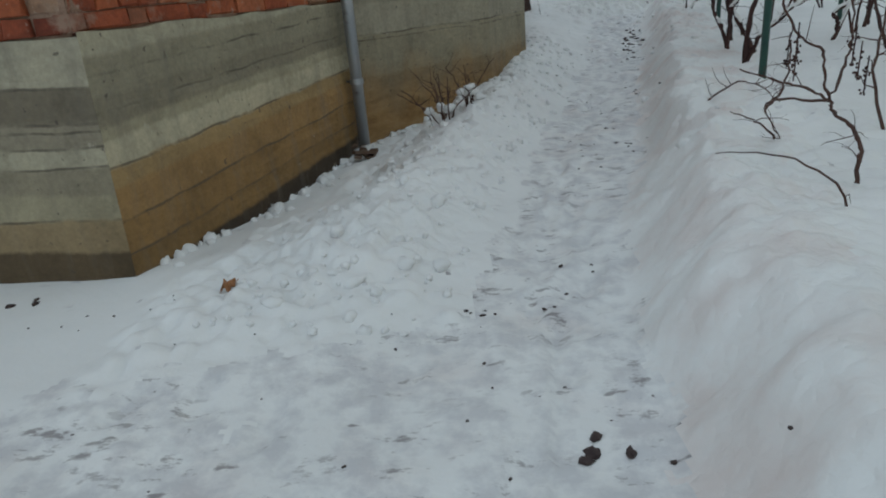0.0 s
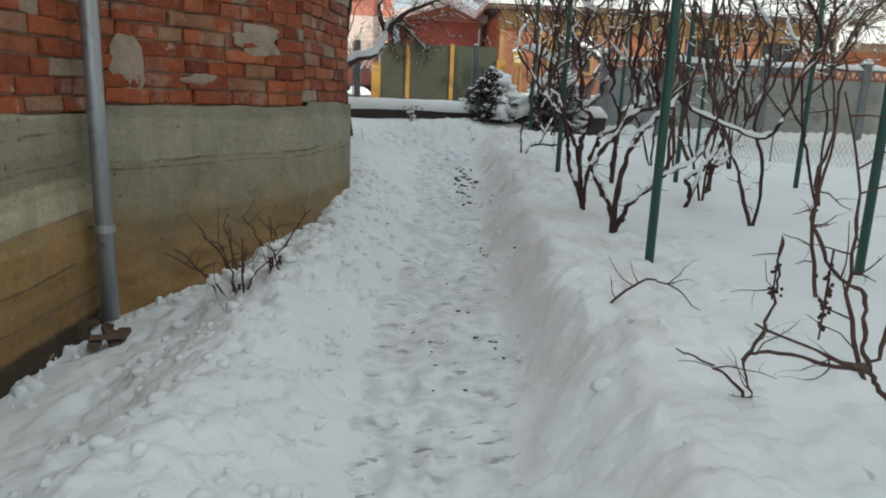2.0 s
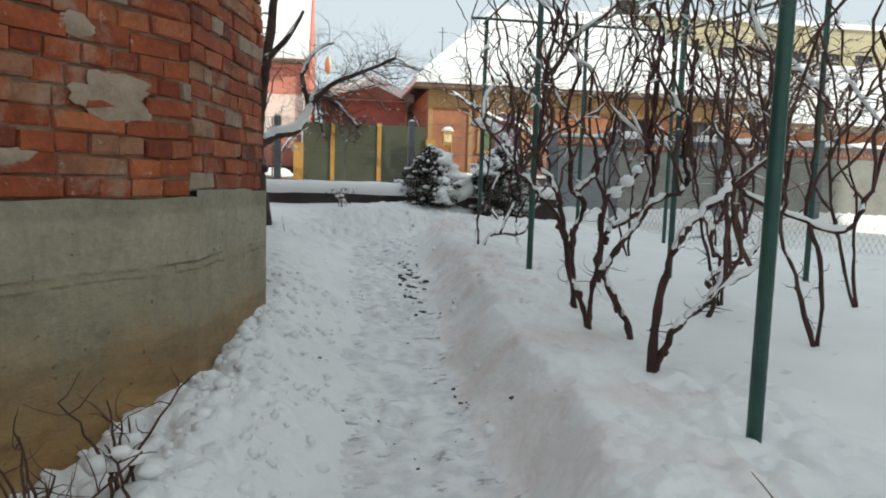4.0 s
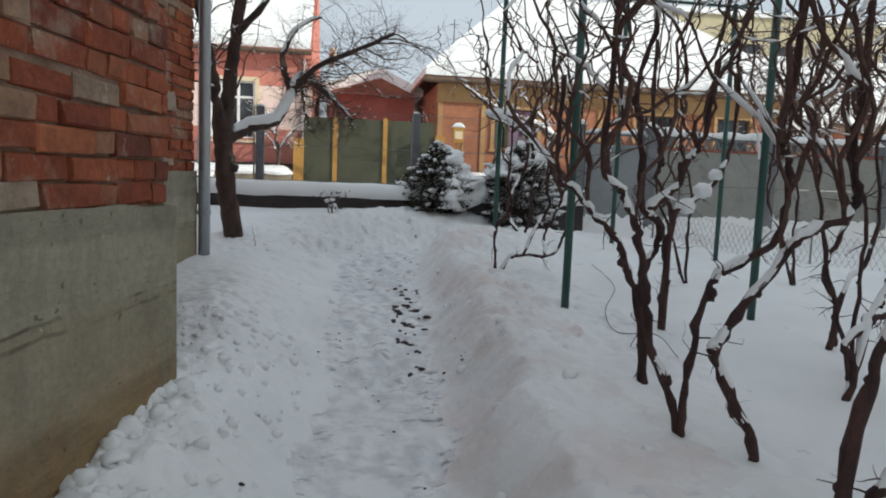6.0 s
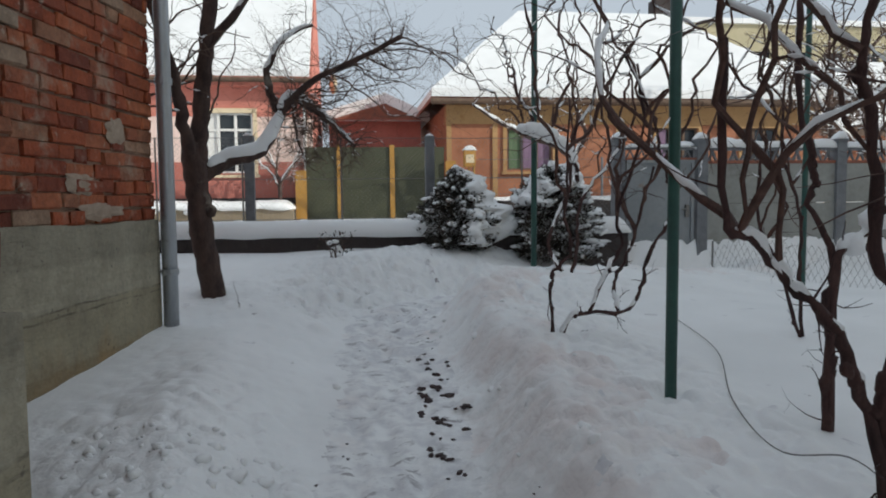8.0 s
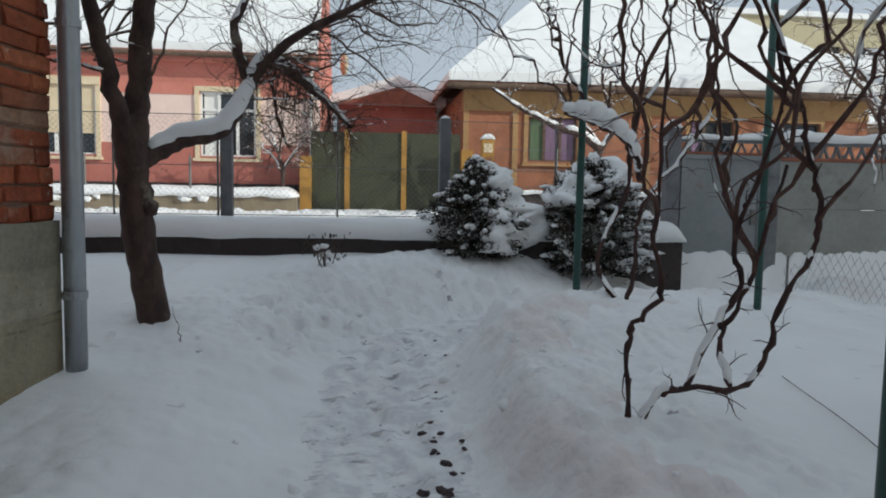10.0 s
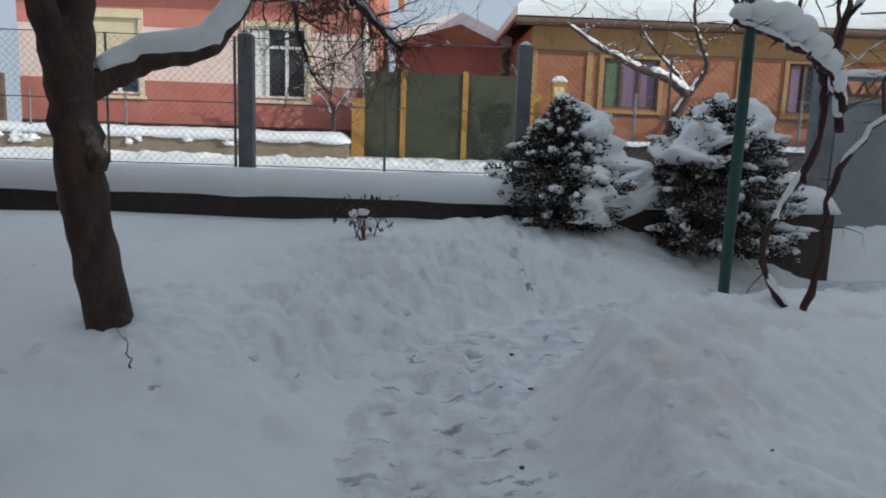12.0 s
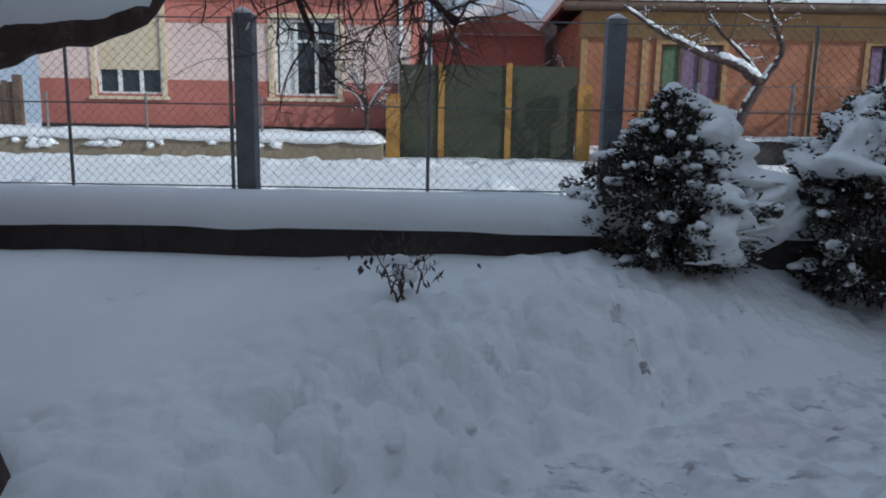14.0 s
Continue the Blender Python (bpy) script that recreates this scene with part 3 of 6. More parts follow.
nyg, nxg = GH.shape
gme = bpy.data.meshes.new("ground")
gme.vertices.add(nxg * nyg)
gme.vertices.foreach_set("co", np.stack([GXX, GYY, GH], -1).ravel())
idx = np.arange(nxg * nyg).reshape(nyg, nxg)
quads = np.stack([idx[:-1, :-1], idx[:-1, 1:], idx[1:, 1:], idx[1:, :-1]], -1).reshape(-1, 4)
gme.loops.add(quads.size)
gme.loops.foreach_set("vertex_index", quads.ravel())
gme.polygons.add(len(quads))
gme.polygons.foreach_set("loop_start", np.arange(0, quads.size, 4))
gme.polygons.foreach_set("use_smooth", np.ones(len(quads), bool))
mid_e = (GE[:-1, :-1] + GE[1:, 1:]).ravel() / 2
mid_o = (GO[:-1, :-1] + GO[1:, 1:]).ravel() / 2
mid_d = (GD[:-1, :-1] + GD[1:, 1:]).ravel() / 2
gme.materials.append(SNOW)
gme.materials.append(TROD)
gme.materials.append(SHOV)
gme.materials.append(CRUM)
mid_s = GS[:-1, :-1].ravel()
slot = np.where((mid_e < 0.75 + 0.25 * vnoise(GXX[:-1, :-1].ravel() * 3, GYY[:-1, :-1].ravel() * 3, 8)) & (mid_s <= 0), 2, 0)
px_, py_ = GXX[:-1, :-1].ravel(), GYY[:-1, :-1].ravel()
fray = vnoise(px_ * 6, py_ * 6, 18) + 0.6 * vnoise(px_ * 17, py_ * 17, 19)
left_bank = (mid_s > 0) & (mid_e > 0.12 + 0.08 * fray) & (mid_e < 1.15 + 0.2 * fray) & (py_ > 2.9) & (py_ < 9.6 + 0.4 * fray)
turn_lumps = (mid_s > 0) & (px_ > 2.0) & (py_ > 12.0 + 0.3 * fray) & (mid_e < 0.8 + 0.2 * fray)
slot = np.where(left_bank | turn_lumps, 3, slot)
slot = np.where((mid_e < np.minimum(0.02 + 0.05 * fray, 0.05)) | (mid_o > 0.5 + 0.45 * fray), 1, slot)
# unseen house behind and beside the camera, added so its shade fills the yard
slot = np.where(mid_d < -0.2, slot, 0)
gme.polygons.foreach_set("material_index", slot.astype(np.int32))
gme.update()
gme.validate()
tagged(new("ground", gme), "deep snow with a shovelled, trodden footpath", "snow ground", kind="structure")


def ground_at(x, y):
    i = int(np.clip(np.searchsorted(gx, x), 1, len(gx) - 1))
    j = int(np.clip(np.searchsorted(gy, y), 1, len(gy) - 1))
    return float(GH[j - 1:j + 1, i - 1:i + 1].mean())


# ---------------------------------------------------------------- brick house beside the path
def frame_of(a, b):
    t = (Vector((*b, 0)) - Vector((*a, 0)))
    ln = t.length
    t.normalize()
    out = Vector((t.y, -t.x, 0))
    m = Matrix(((t.x, -out.x, 0, a[0]), (t.y, -out.y, 0, a[1]), (0, 0, 1, 0), (0, 0, 0, 1)))
    return m, ln        # local x along the wall, -y outwards


def brick_meshes(length, height, count, seed):
    r = random.Random(seed)
    out = []
    for _ in range(count):
        g = Geo()
        c = 0.006
        vs = []
        for y, k in ((-0.002, c), (c, 0.0), (0.10, 0.0)):
            for x, z in ((-1, -1), (1, -1), (1, 1), (-1, 1)):
                vs.append((x * (length / 2 - k) + r.uniform(-.008, .006), y + r.uniform(-.005, .005), z * (height / 2 - k) + r.uniform(-.006, .005)))
        fs = [(0, 1, 2, 3)]
        for q in (0, 4):
            fs += [(q + 4 + i, q + 4 + (i + 1) % 4, q + (i + 1) % 4, q + i) for i in range(4)]
        g.add(vs, fs)
        out.append(g.mesh("brick", BRICK))
    return out


LONG, SHORT, COURSE = 0.315, 0.152, 0.0885
STRETCHERS = brick_meshes(LONG - 0.012, COURSE - 0.011, 12, 3)
HEADERS = brick_meshes(SHORT - 0.012, COURSE - 0.011, 12, 4)
BRICK_JOBS = []


def plinth_geo(m, ln, z0, z1, seed, lifts, ext=(0.0, 0.0)):
    """Rough cast concrete: an uneven face with lift lines, a top ledge and ends."""
    g = Geo()
    nx, nz = max(4, int(ln / 0.06)), int((z1 - z0) / 0.035)
    vs, fs = [], []
    for j in range(nz + 1):
        z = z0 + (z1 - z0) * j / nz
        for i in range(nx + 1):
            x = -ext[0] + (ln + ext[0] + ext[1]) * i / nx
            fade = min(1.0, i / 3, (nx - i) / 3)
            bump = 0.008 * float(fbm(np.array(x * 2.5 + seed), np.array(z * 5.0), 4, seed))
            step = sum(0.010 * (1 if z < zl + 0.02 * math.sin(x * 2 + zl * 9) else 0) for zl in lifts)
            zz = z + (0.012 * float(vnoise(np.array(x * 5), np.array(1.0), seed)) if j == nz else 0)
            vs.append(m @ Vector((x, -0.03 - (bump + step - 0.01) * fade, zz)))
    for j in range(nz):
        for i in range(nx):
            a = j * (nx + 1) + i
            fs.append((a, a + 1, a + nx + 2, a + nx + 1))
    k = len(vs)
    back = [m @ Vector((ln * i / nx, 0.28, z1)) for i in range(nx + 1)]
    vs += back
    for i in range(nx):
        a = nz * (nx + 1) + i
        fs.append((a, a + 1, k + i + 1, k + i))
    g.add(vs, fs)
    g.box(0, 0.001, -0.006, 0.28, z0, z1 - 0.03, m)
    g.box(ln - 0.001, ln, -0.006, 0.28, z0, z1 - 0.03, m)
    return g


def brick_wall(n, a, b, z0, z1, top, seed, lifts, label, header_first=0, ext=(0.0, 0.0)):
    m, ln = frame_of(a, b)
    w = setting("wall_%d" % n, Geo().box(0, ln, 0.016, 0.29, z0 - 0.02, top, m), MORTAR, label, "brick wall")
    setting("plinth_%d" % n, plinth_geo(m, ln, -0.35, z0, seed, lifts, ext), {1: CONC_END, 2: CONC_SIDE}.get(n, CONC), "rough cast concrete plinth stained ochre at its foot", "plinth")
    r = random.Random(seed)
    row = 0
    z = z0 + COURSE / 2 + 0.002
    while z < z1:
        x = 0.0 if row % 2 else r.choice((0.0, SHORT / 2))
        heads = (row + header_first) % 2 == 0
        if x > 0:
            BRICK_JOBS.append((w, r.choice(HEADERS), m, x / 2, z, x / SHORT, r.uniform(-.003, .006), r.uniform(-.01, .01)))
        while x < ln - 0.02:
            use_head = heads if r.random() < 0.8 else not heads
            size = SHORT if use_head else LONG
            size = size * r.uniform(0.86, 1.12)
            if x + size > ln - 0.05:
                size = ln - x
            nominal = SHORT if size < 0.24 else LONG
            me = r.choice(HEADERS if nominal == SHORT else STRETCHERS)
            BRICK_JOBS.append((w, me, m, x + size / 2, z + r.uniform(-.006, .006), size / nominal, r.uniform(-.008, .013), r.uniform(-.028, .028)))
            x += size
        row += 1
        z += COURSE
    return w, m, ln


P0, P1, P2, P3, P4, P5, P6 = (-1.50, 3.20), (-0.66, 5.78), (0.52, 6.90), (0.985, 8.04), (-0.12, 8.45), (1.17, 11.62), (-3.4, 13.4)
PM = (-4.6, 3.75)
w0 = brick_wall(1, PM, P0, 1.19, 1.95, 4.4, 11, (0.375, 0.62, 0.825, 0.975), "red brick house wall with rough mortar joints", 0, (0, .027))
w1 = brick_wall(2, P0, P1, 1.20, 2.75, 4.4, 12, (0.20, 0.36, 0.61, 0.86), "red brick house wall with rough mortar joints", 1, (.027, 0))
w2 = brick_wall(3, P1, P2, 1.245, 2.75, 4.4, 13, (0.93,), "red brick house wall with grey mortar smears", 0, (0, .0065))
w3 = brick_wall(4, P2, P3, 1.27, 2.75, 4.4, 14, (0.95,), "red brick house wall with rough mortar joints", 1, (.0065, .02))
w5 = brick_wall(6, P4, P5, 1.385, 3.05, 4.4, 16, (0.98,), "red brick house wall with rough mortar joints")
for n, a, b in ((5, P3, P4), (7, P5, P6)):
    m, ln = frame_of(a, b)
    setting("wall_%d" % n, Geo().box(0.06, ln, 0.02, 0.27, 1.28, 4.4, m), BRICK, "plain red brick house wall", "brick wall")
    setting("plinth_%d" % n, plinth_geo(m @ Matrix.Translation((.05, .03, 0)), ln - .05, -0.35, 1.28, 30 + n, (0.9,)), CONC, "rough cast concrete plinth", "plinth")
# closing walls and roof of the house
m, ln = frame_of(P6, (-7.5, 12.5))
setting("wall_8", Geo().box(0, ln, 0, 0.3, -0.3, 4.4, m), BRICK, "plain red brick house wall", "brick wall")
m, ln = frame_of((-7.5, 12.5), PM)
setting("wall_9", Geo().box(0, ln, 0, 0.3, -0.3, 4.4, m), BRICK, "plain red brick house wall", "brick wall")
rg = Geo()
ring = [PM, P0, P1, P2, P3, P4, P5, P6, (-7.5, 12.5)]
cen = Vector((-3.0, 8.6, 0))
low = [cen + (Vector((*p, 0)) - cen) * 1.05 + Vector((0, 0, 4.4)) for p in ring]
top = [cen + (Vector((*p, 0)) - cen) * 0.25 + Vector((0, 0, 6.0)) for p in ring]
nr = len(ring)
rg.add(low + top, [(i, (i + 1) % nr, nr + (i + 1) % nr, nr + i) for i in range(nr)] + [tuple(range(nr, 2 * nr)), tuple(range(nr - 1, -1, -1))])
setting("roof", rg, SNOW, "snow-covered roof of the brick house", "roof")


def mortar_patch(wall, m, x, z, w, h, seed):
    r = random.Random(seed)
    g = Geo()
    n = 30
    vs = [m @ Vector((x, -0.017, z))]
    for ring_, dep in ((0.6, -0.015), (1.0, -0.006)):
        for i in range(n):
            t = 2 * math.pi * i / n
            k = ring_ * (1 + 0.32 * float(fbm(np.array(math.cos(t) * 1.7 + seed * 7), np.array(math.sin(t) * 1.7), 4, seed)) + r.uniform(-.05, .05))
            vs.append(m @ Vector((x + math.cos(t) * w / 2 * k, dep, z + math.sin(t) * h / 2 * k)))
    fs = [(0, 1 + (i + 1) % n, 1 + i) for i in range(n)]
    fs += [(1 + i, 1 + (i + 1) % n, 1 + n + (i + 1) % n, 1 + n + i) for i in range(n)]
    fs = [tuple(reversed(f)) for f in fs]
    part("mortar_smear", g.add(vs, fs), PATCH, wall, "grey smear of dried mortar")


mortar_patch(w2[0], w2[1], 0.24, 1.47, 0.20, 0.30, 1)
mortar_patch(w2[0], w2[1], 1.18, 1.66, 0.40, 0.21, 2)
mortar_patch(w2[0], w2[1], 1.02, 1.93, 0.16, 0.09, 4)
mortar_patch(w2[0], w2[1], 0.72, 1.40, 0.25, 0.07, 5)
mortar_patch(w5[0], w5[1], 2.5, 1.62, 0.30, 0.12, 9)
mortar_patch(w5[0], w5[1], 2.9, 1.95, 0.24, 0.16, 10)
mortar_patch(w5[0], w5[1], 2.7, 1.46, 0.5, 0.12, 12)


def downpipe(x, y, z0, z1, r, lean, label, clips):
    t = thing("downpipe", (x, y, z0), label, "downpipe")
    g = Geo()
    pts = [(x + lean[0] * k, y + lean[1] * k, z0 + (z1 - z0) * k) for k in (0, .3, .6, 1)]
    g.tube(pts, r, 16)
    part("pipe", g, ZINC, t, smooth=True)
    for zc in clips:
        k = (zc - z0) / (z1 - z0)
        c = Vector((x + lean[0] * k, y + lean[1] * k, zc))
        part("collar", Geo().tube([c - Vector((0, 0, .02)), c + Vector((0, 0, .02))], r + 0.008, 16), ZINC, t, smooth=False)
        part("bracket", Geo().tube([c, c + Vector((-0.16, 0.05, 0.0))], 0.008, 6), WIRE, t)
    return t


downpipe(-0.59, 5.60, 0.13, 4.4, 0.044, (-0.045, 0.03), "grey zinc downpipe on the house wall", (0.62, 1.9, 3.2))
downpipe(1.26, 11.60, 0.50, 4.4, 0.052, (0.0, 0.0), "grey zinc downpipe at the house corner", (1.02, 2.35, 3.6))
# broken gutter pieces at the foot of the first pipe
sc = thing("scrap_board", (-0.62, 5.35, 0.1), "dark broken boards lying at the downpipe's foot", "boards")
rr = random.Random(5)
for i in range(5):
    a = rr.uniform(0, 3.1)
    x, y = -0.66 + rr.uniform(-.12, .16), 5.42 + rr.uniform(-.12, .1)
    part("board", Geo().box(-rr.uniform(.06, .13), rr.uniform(.06, .13), -.03, .03, 0, .025, pose(x, y, ground_at(x, y) - .005 + 0.016 * i, rr.uniform(-14, 14), rr.uniform(-12, 12), math.degrees(a))), TIMBER, sc)


# ---------------------------------------------------------------- yard fence on its low wall
LW0, LW1 = -7.0, 4.62
lw = thing("low_wall", S(0, -0.15, 0.5), "dark concrete base wall under deep snow", "wall")
g = Geo()
nseg = 90
for i in range(nseg):
    u0, u1 = LW0 + (LW1 - LW0) * i / nseg, LW0 + (LW1 - LW0) * (i + 1) / nseg
    o = 0.008 * float(vnoise(np.array(i * 0.7), np.array(2.0), 4))
    g.sbox(u0, u1, -0.30 + o, 0.02, 0.2, 1.10 + 0.01 * float(vnoise(np.array(i * 0.5), np.array(5.0), 6)))
part("base", g, WALLC, lw)


def snow_ridge(u0, u1, d0, d1, z0, z1, step=0.07, seed=1, droop=0.02, noise_=0.02):
    """Snow lying along a wall, rounded, with an uneven lip."""
    g = Geo()
    n = max(3, int((u1 - u0) / step))
    prof = 9
    vs, fs = [], []
    for i in range(n + 1):
        u = u0 + (u1 - u0) * i / n
        e = min(1, min(i, n - i) / 2 + 0.25)
        for j in range(prof):
            t = math.pi * j / (prof - 1)
            sq = math.copysign(abs(math.cos(t)) ** 0.5, math.cos(t))
            h = abs(math.sin(t)) ** 0.55
            nz = noise_ * float(fbm(np.array(u * 2.2 + j * .15), np.array(j * .4), 3, seed))
            lip = droop * float(vnoise(np.array(u * 3.1), np.array(j * 1.0), seed + 3)) if j in (0, prof - 1) else 0
            d = (d0 + d1) / 2 - sq * (d1 - d0) / 2 * (1 + nz)
            vs.append(S(u, d, z0 + lip + (z1 - z0) * h * e + nz * h))
    for i in range(n):
        for j in range(prof - 1):
            a = i * prof + j
            fs.append((a, a + prof, a + prof + 1, a + 1))
        fs.append((i * prof, i * prof + prof - 1, (i + 1) * prof + prof - 1, (i + 1) * prof))
    fs.append(tuple(range(prof)))
    fs.append(tuple(n * prof + j for j in range(prof - 1, -1, -1)))
    return g.add(vs, fs)


part("snow_cap", snow_ridge(LW0, LW1 + 0.02, -0.36, 0.08, 1.085, 1.29, 0.06, 3, 0.008, 0.008), SNOW, lw, "thick rounded cap of snow", True)

fence = thing("chain_link_fence", S(0, -0.05, 1.06), "wire mesh fence on concrete posts", "fence")
FP = (-6.45, -4.30, -2.15, 0.0, 2.17)
for u in FP:
    part("post", Geo().sbox(u - 0.055, u + 0.055, -0.06, 0.05, 1.0, 2.30), POSTC, fence)
    part("snow", snow_ridge(u - 0.05, u + 0.05, -0.055, 0.045, 2.298, 2.34, 0.02, 5, 0, 0.01), SNOW, fence, smooth=True)
for a, b in zip(FP, FP[1:] + (4.5,)):
    part("rod", Geo().tube([S((a + b) / 2, -0.01, 1.05), S((a + b) / 2, -0.01, 2.28)], 0.011, 6), WIRE, fence)
for zz in (1.30, 1.78, 2.27):
    part("wire", Geo().tube([S(LW0, -0.07, zz), S(-3, -0.07, zz - .01), S(0, -0.07, zz), S(LW1, -0.07, zz)], 0.0045, 5), WIRE, fence)
part("rod", Geo().tube([S(-0.075, -0.07, 1.1), S(-0.075, -0.07, 2.28)], 0.012, 6), WIRE, fence)
g = Geo()
p, zlo, zhi = 0.056, 1.16, 2.27
rows = int((zhi - zlo) / (p / 2))
u = LW0
while u < 4.5:
    for s in (1, -1):
        pts = []
        for k in range(rows + 1):
            pts.append(S(u + s * (p / 2 if k % 2 else 0), -0.072 - 0.002 * s, zlo + k * p / 2))
        g.tube(pts, 0.0016, 3, cap=False)
    u += p
part("mesh", g, WIRE, fence, "diamond wire mesh")

# ---------------------------------------------------------------- metal gate and concrete panel fence
door = thing("metal_gate", S(5.15, 0, 0.6), "pale grey sheet metal garden gate, closed", "gate")
g = Geo().sbox(4.72, 5.60, -0.02, 0.0, 0.66, 1.98)
part("sheet", g, DOORM, door)
for a in ((4.70, 4.74, -.04, .02, .62, 2.0), (5.58, 5.62, -.04, .02, .62, 2.0), (4.74, 5.58, -.04, .02, 1.955, 2.0), (4.74, 5.58, -.04, .02, .62, .665)):
    part("frame", Geo().sbox(*a), DOORM, door)
part("handle", Geo().tube([S(5.52, -.07, 1.36), S(5.44, -.07, 1.36)], 0.011, 8), WIRE, door)
part("lock_plate", Geo().sbox(5.50, 5.55, -.05, -.02, 1.26, 1.42), WIRE, door)


def concrete_post(u):
    t = thing("fence_post", S(u, 0, 0.5), "square concrete fence post topped with snow", "post", "concrete fence posts")
    part("shaft", Geo().sbox(u - .07, u + .07, -.07, .07, 0.4, 2.24), POSTC, t)
    part("cap", Geo().sbox(u - .085, u + .085, -.085, .085, 2.24, 2.27), POSTC, t)
    part("snow", snow_ridge(u - .08, u + .08, -.08, .08, 2.268, 2.36, .03, 8, 0, .02), SNOW, t, smooth=True)


PANEL_U = (4.60, 5.72, 7.68, 9.64, 11.6, 13.56)
for u in PANEL_U:
    concrete_post(u)
for a, b in zip(PANEL_U[1:-1], PANEL_U[2:]):
    t = thing("panel_fence", S((a + b) / 2, 0, 0.5), "grey concrete panel fence with an open lattice top", "fence", "concrete panels")
    for i, (z0, z1) in enumerate(((0.45, 0.93), (0.935, 1.43), (1.435, 1.95))):
        part("panel", Geo().sbox(a + .07, b - .07, -.025 - .004 * (i % 2), .025, z0, z1), PANELC, t)
    part("rail", Geo().sbox(a + .07, b - .07, -.035, .035, 1.953, 1.99), TILE, t, "reddish rail")
    part("rail", Geo().sbox(a + .07, b - .07, -.035, .035, 2.12, 2.16), POSTC, t)
    n = 12
    for i in range(n):
        u = a + .16 + (b - a - .32) * i / (n - 1)
        g = Geo()
        g.tube([S(u - .055, 0, 1.985), S(u - .02, 0, 2.06), S(u, 0, 2.13)], 0.018, 5)
        g.tube([S(u + .055, 0, 1.985), S(u + .02, 0, 2.06), S(u, 0, 2.13)], 0.018, 5)
        part("lattice_arch", g, POSTC, t)
    part("snow_cap", snow_ridge(a + .07, b - .07, -.06, .06, 2.155, 2.24, .05, int(a * 7), .01, .05), SNOW, t, smooth=True)
# gate's lattice top
t = thing("gate_top", S(5.15, 0, 2.0), "open concrete lattice over the garden gate", "lattice")
part("rail", Geo().sbox(4.67, 5.65, -.03, .03, 2.003, 2.03), TILE, t)
for i in range(6):
    u = 4.76 + .155 * i
    g = Geo().tube([S(u - .05, 0, 2.03), S(u, 0, 2.13), S(u + .05, 0, 2.03)], 0.016, 5)
    part("lattice_arch", g, POSTC, t)
part("rail", Geo().sbox(4.67, 5.65, -.03, .03, 2.13, 2.16), POSTC, t)
part("snow_cap", snow_ridge(4.68, 5.64, -.05, .05, 2.158, 2.22, .05, 77, .01, .05), SNOW, t, smooth=True)


# ---------------------------------------------------------------- woody plants
def limb(gw, gs, pts, r0, r1, r, n=None, gnarl=0.0, sides=7, snow=0.0, rough=0.16, steep=0.22):
    """A tapered, gnarled limb with snow lying along its upper side."""
    pts = [Vector(p) for p in pts]
    ln = sum((b - a).length for a, b in zip(pts, pts[1:]))
    n = n or max(4, int(ln / 0.09))
    line = spline(pts, n)
    if gnarl:
        line = [p + Vector((r.gauss(0, gnarl), r.gauss(0, gnarl), r.gauss(0, gnarl * .6))) * (1 if 0 < i < n - 1 else 0) for i, p in enumerate(line)]
    rad = [(r0 + (r1 - r0) * i / (n - 1)) * (1 + (r.uniform(-.5, .5) * rough if gnarl else 0)) for i in range(n)]
    gw.tube(line, rad, sides, rough * .5 if gnarl else 0.04, r)
    if snow and gs is not None:
        run = []
        for i in range(n):
            d = (line[min(i + 1, n - 1)] - line[max(i - 1, 0)]).normalized()
            flat = math.sqrt(max(0.0, 1 - d.z * d.z))
            keep = flat > steep and vn1(i * 0.75 + pts[0].x * 9 + pts[0].y * 5) < snow * 2 - 1
            if keep:
                run.append((line[i] + Vector((0, 0, rad[i] * 0.75)), rad[i] * (0.5 + 0.5 * flat) + 0.005))
            if (not keep or i == n - 1) and run:
                if len(run) >= 3:
                    rr_ = [q[1] * (0.35 if k in (0, len(run) - 1) else r.uniform(.8, 1.15)) for k, q in enumerate(run)]
                    gs.tube([q[0] for q in run], rr_, 7, 0.1, r)
                run = []
    return line, rad


def vn1(x):
    return float(vnoise(np.array(x), np.array(0.37), 77))


def twigs(gw, gs, p, d, ln, rad, depth, r, snow=0.0, spread=0.7, droop=0.0, kids=(2, 4), sides=4):
    """Twigs branching from p along d."""
    n = max(4, int(ln / 0.055))
    line = [p.copy()]
    dd = d.normalized()
    for i in range(n):
        dd = (dd + Vector((r.gauss(0, .26), r.gauss(0, .26), r.gauss(0, .24) - droop * .05))).normalized()
        line.append(line[-1] + dd * (ln / n))
    rads = [rad * (1 - 0.65 * i / n) for i in range(n + 1)]
    gw.tube(line, rads, sides if rad > .006 else 3, cap=False)
    if snow and gs is not None and rad > 0.004:
        k = [i for i in range(n) if abs((line[i + 1] - line[i]).normalized().z) < .75 and r.random() < snow]
        for i in k:
            a, b = line[i] + Vector((0, 0, rads[i] * .8)), line[i + 1] + Vector((0, 0, rads[i] * .8))
            gs.tube([a, (a + b) / 2, b], [rads[i] * .6, rads[i] * 1.1 + .002, rads[i] * .6], 5, cap=False)
    if depth > 0:
        for _ in range(r.randint(*kids)):
            i = r.randint(1, n)
            side = Vector((r.gauss(0, 1), r.gauss(0, 1), r.gauss(0.15, .7))).normalized()
            nd = (dd * (1 - spread) + side * spread).normalized()
            twigs(gw, gs, line[i], nd, ln * r.uniform(.4, .75), rads[i] * .62, depth - 1, r, snow * .6, spread, droop, kids, sides)


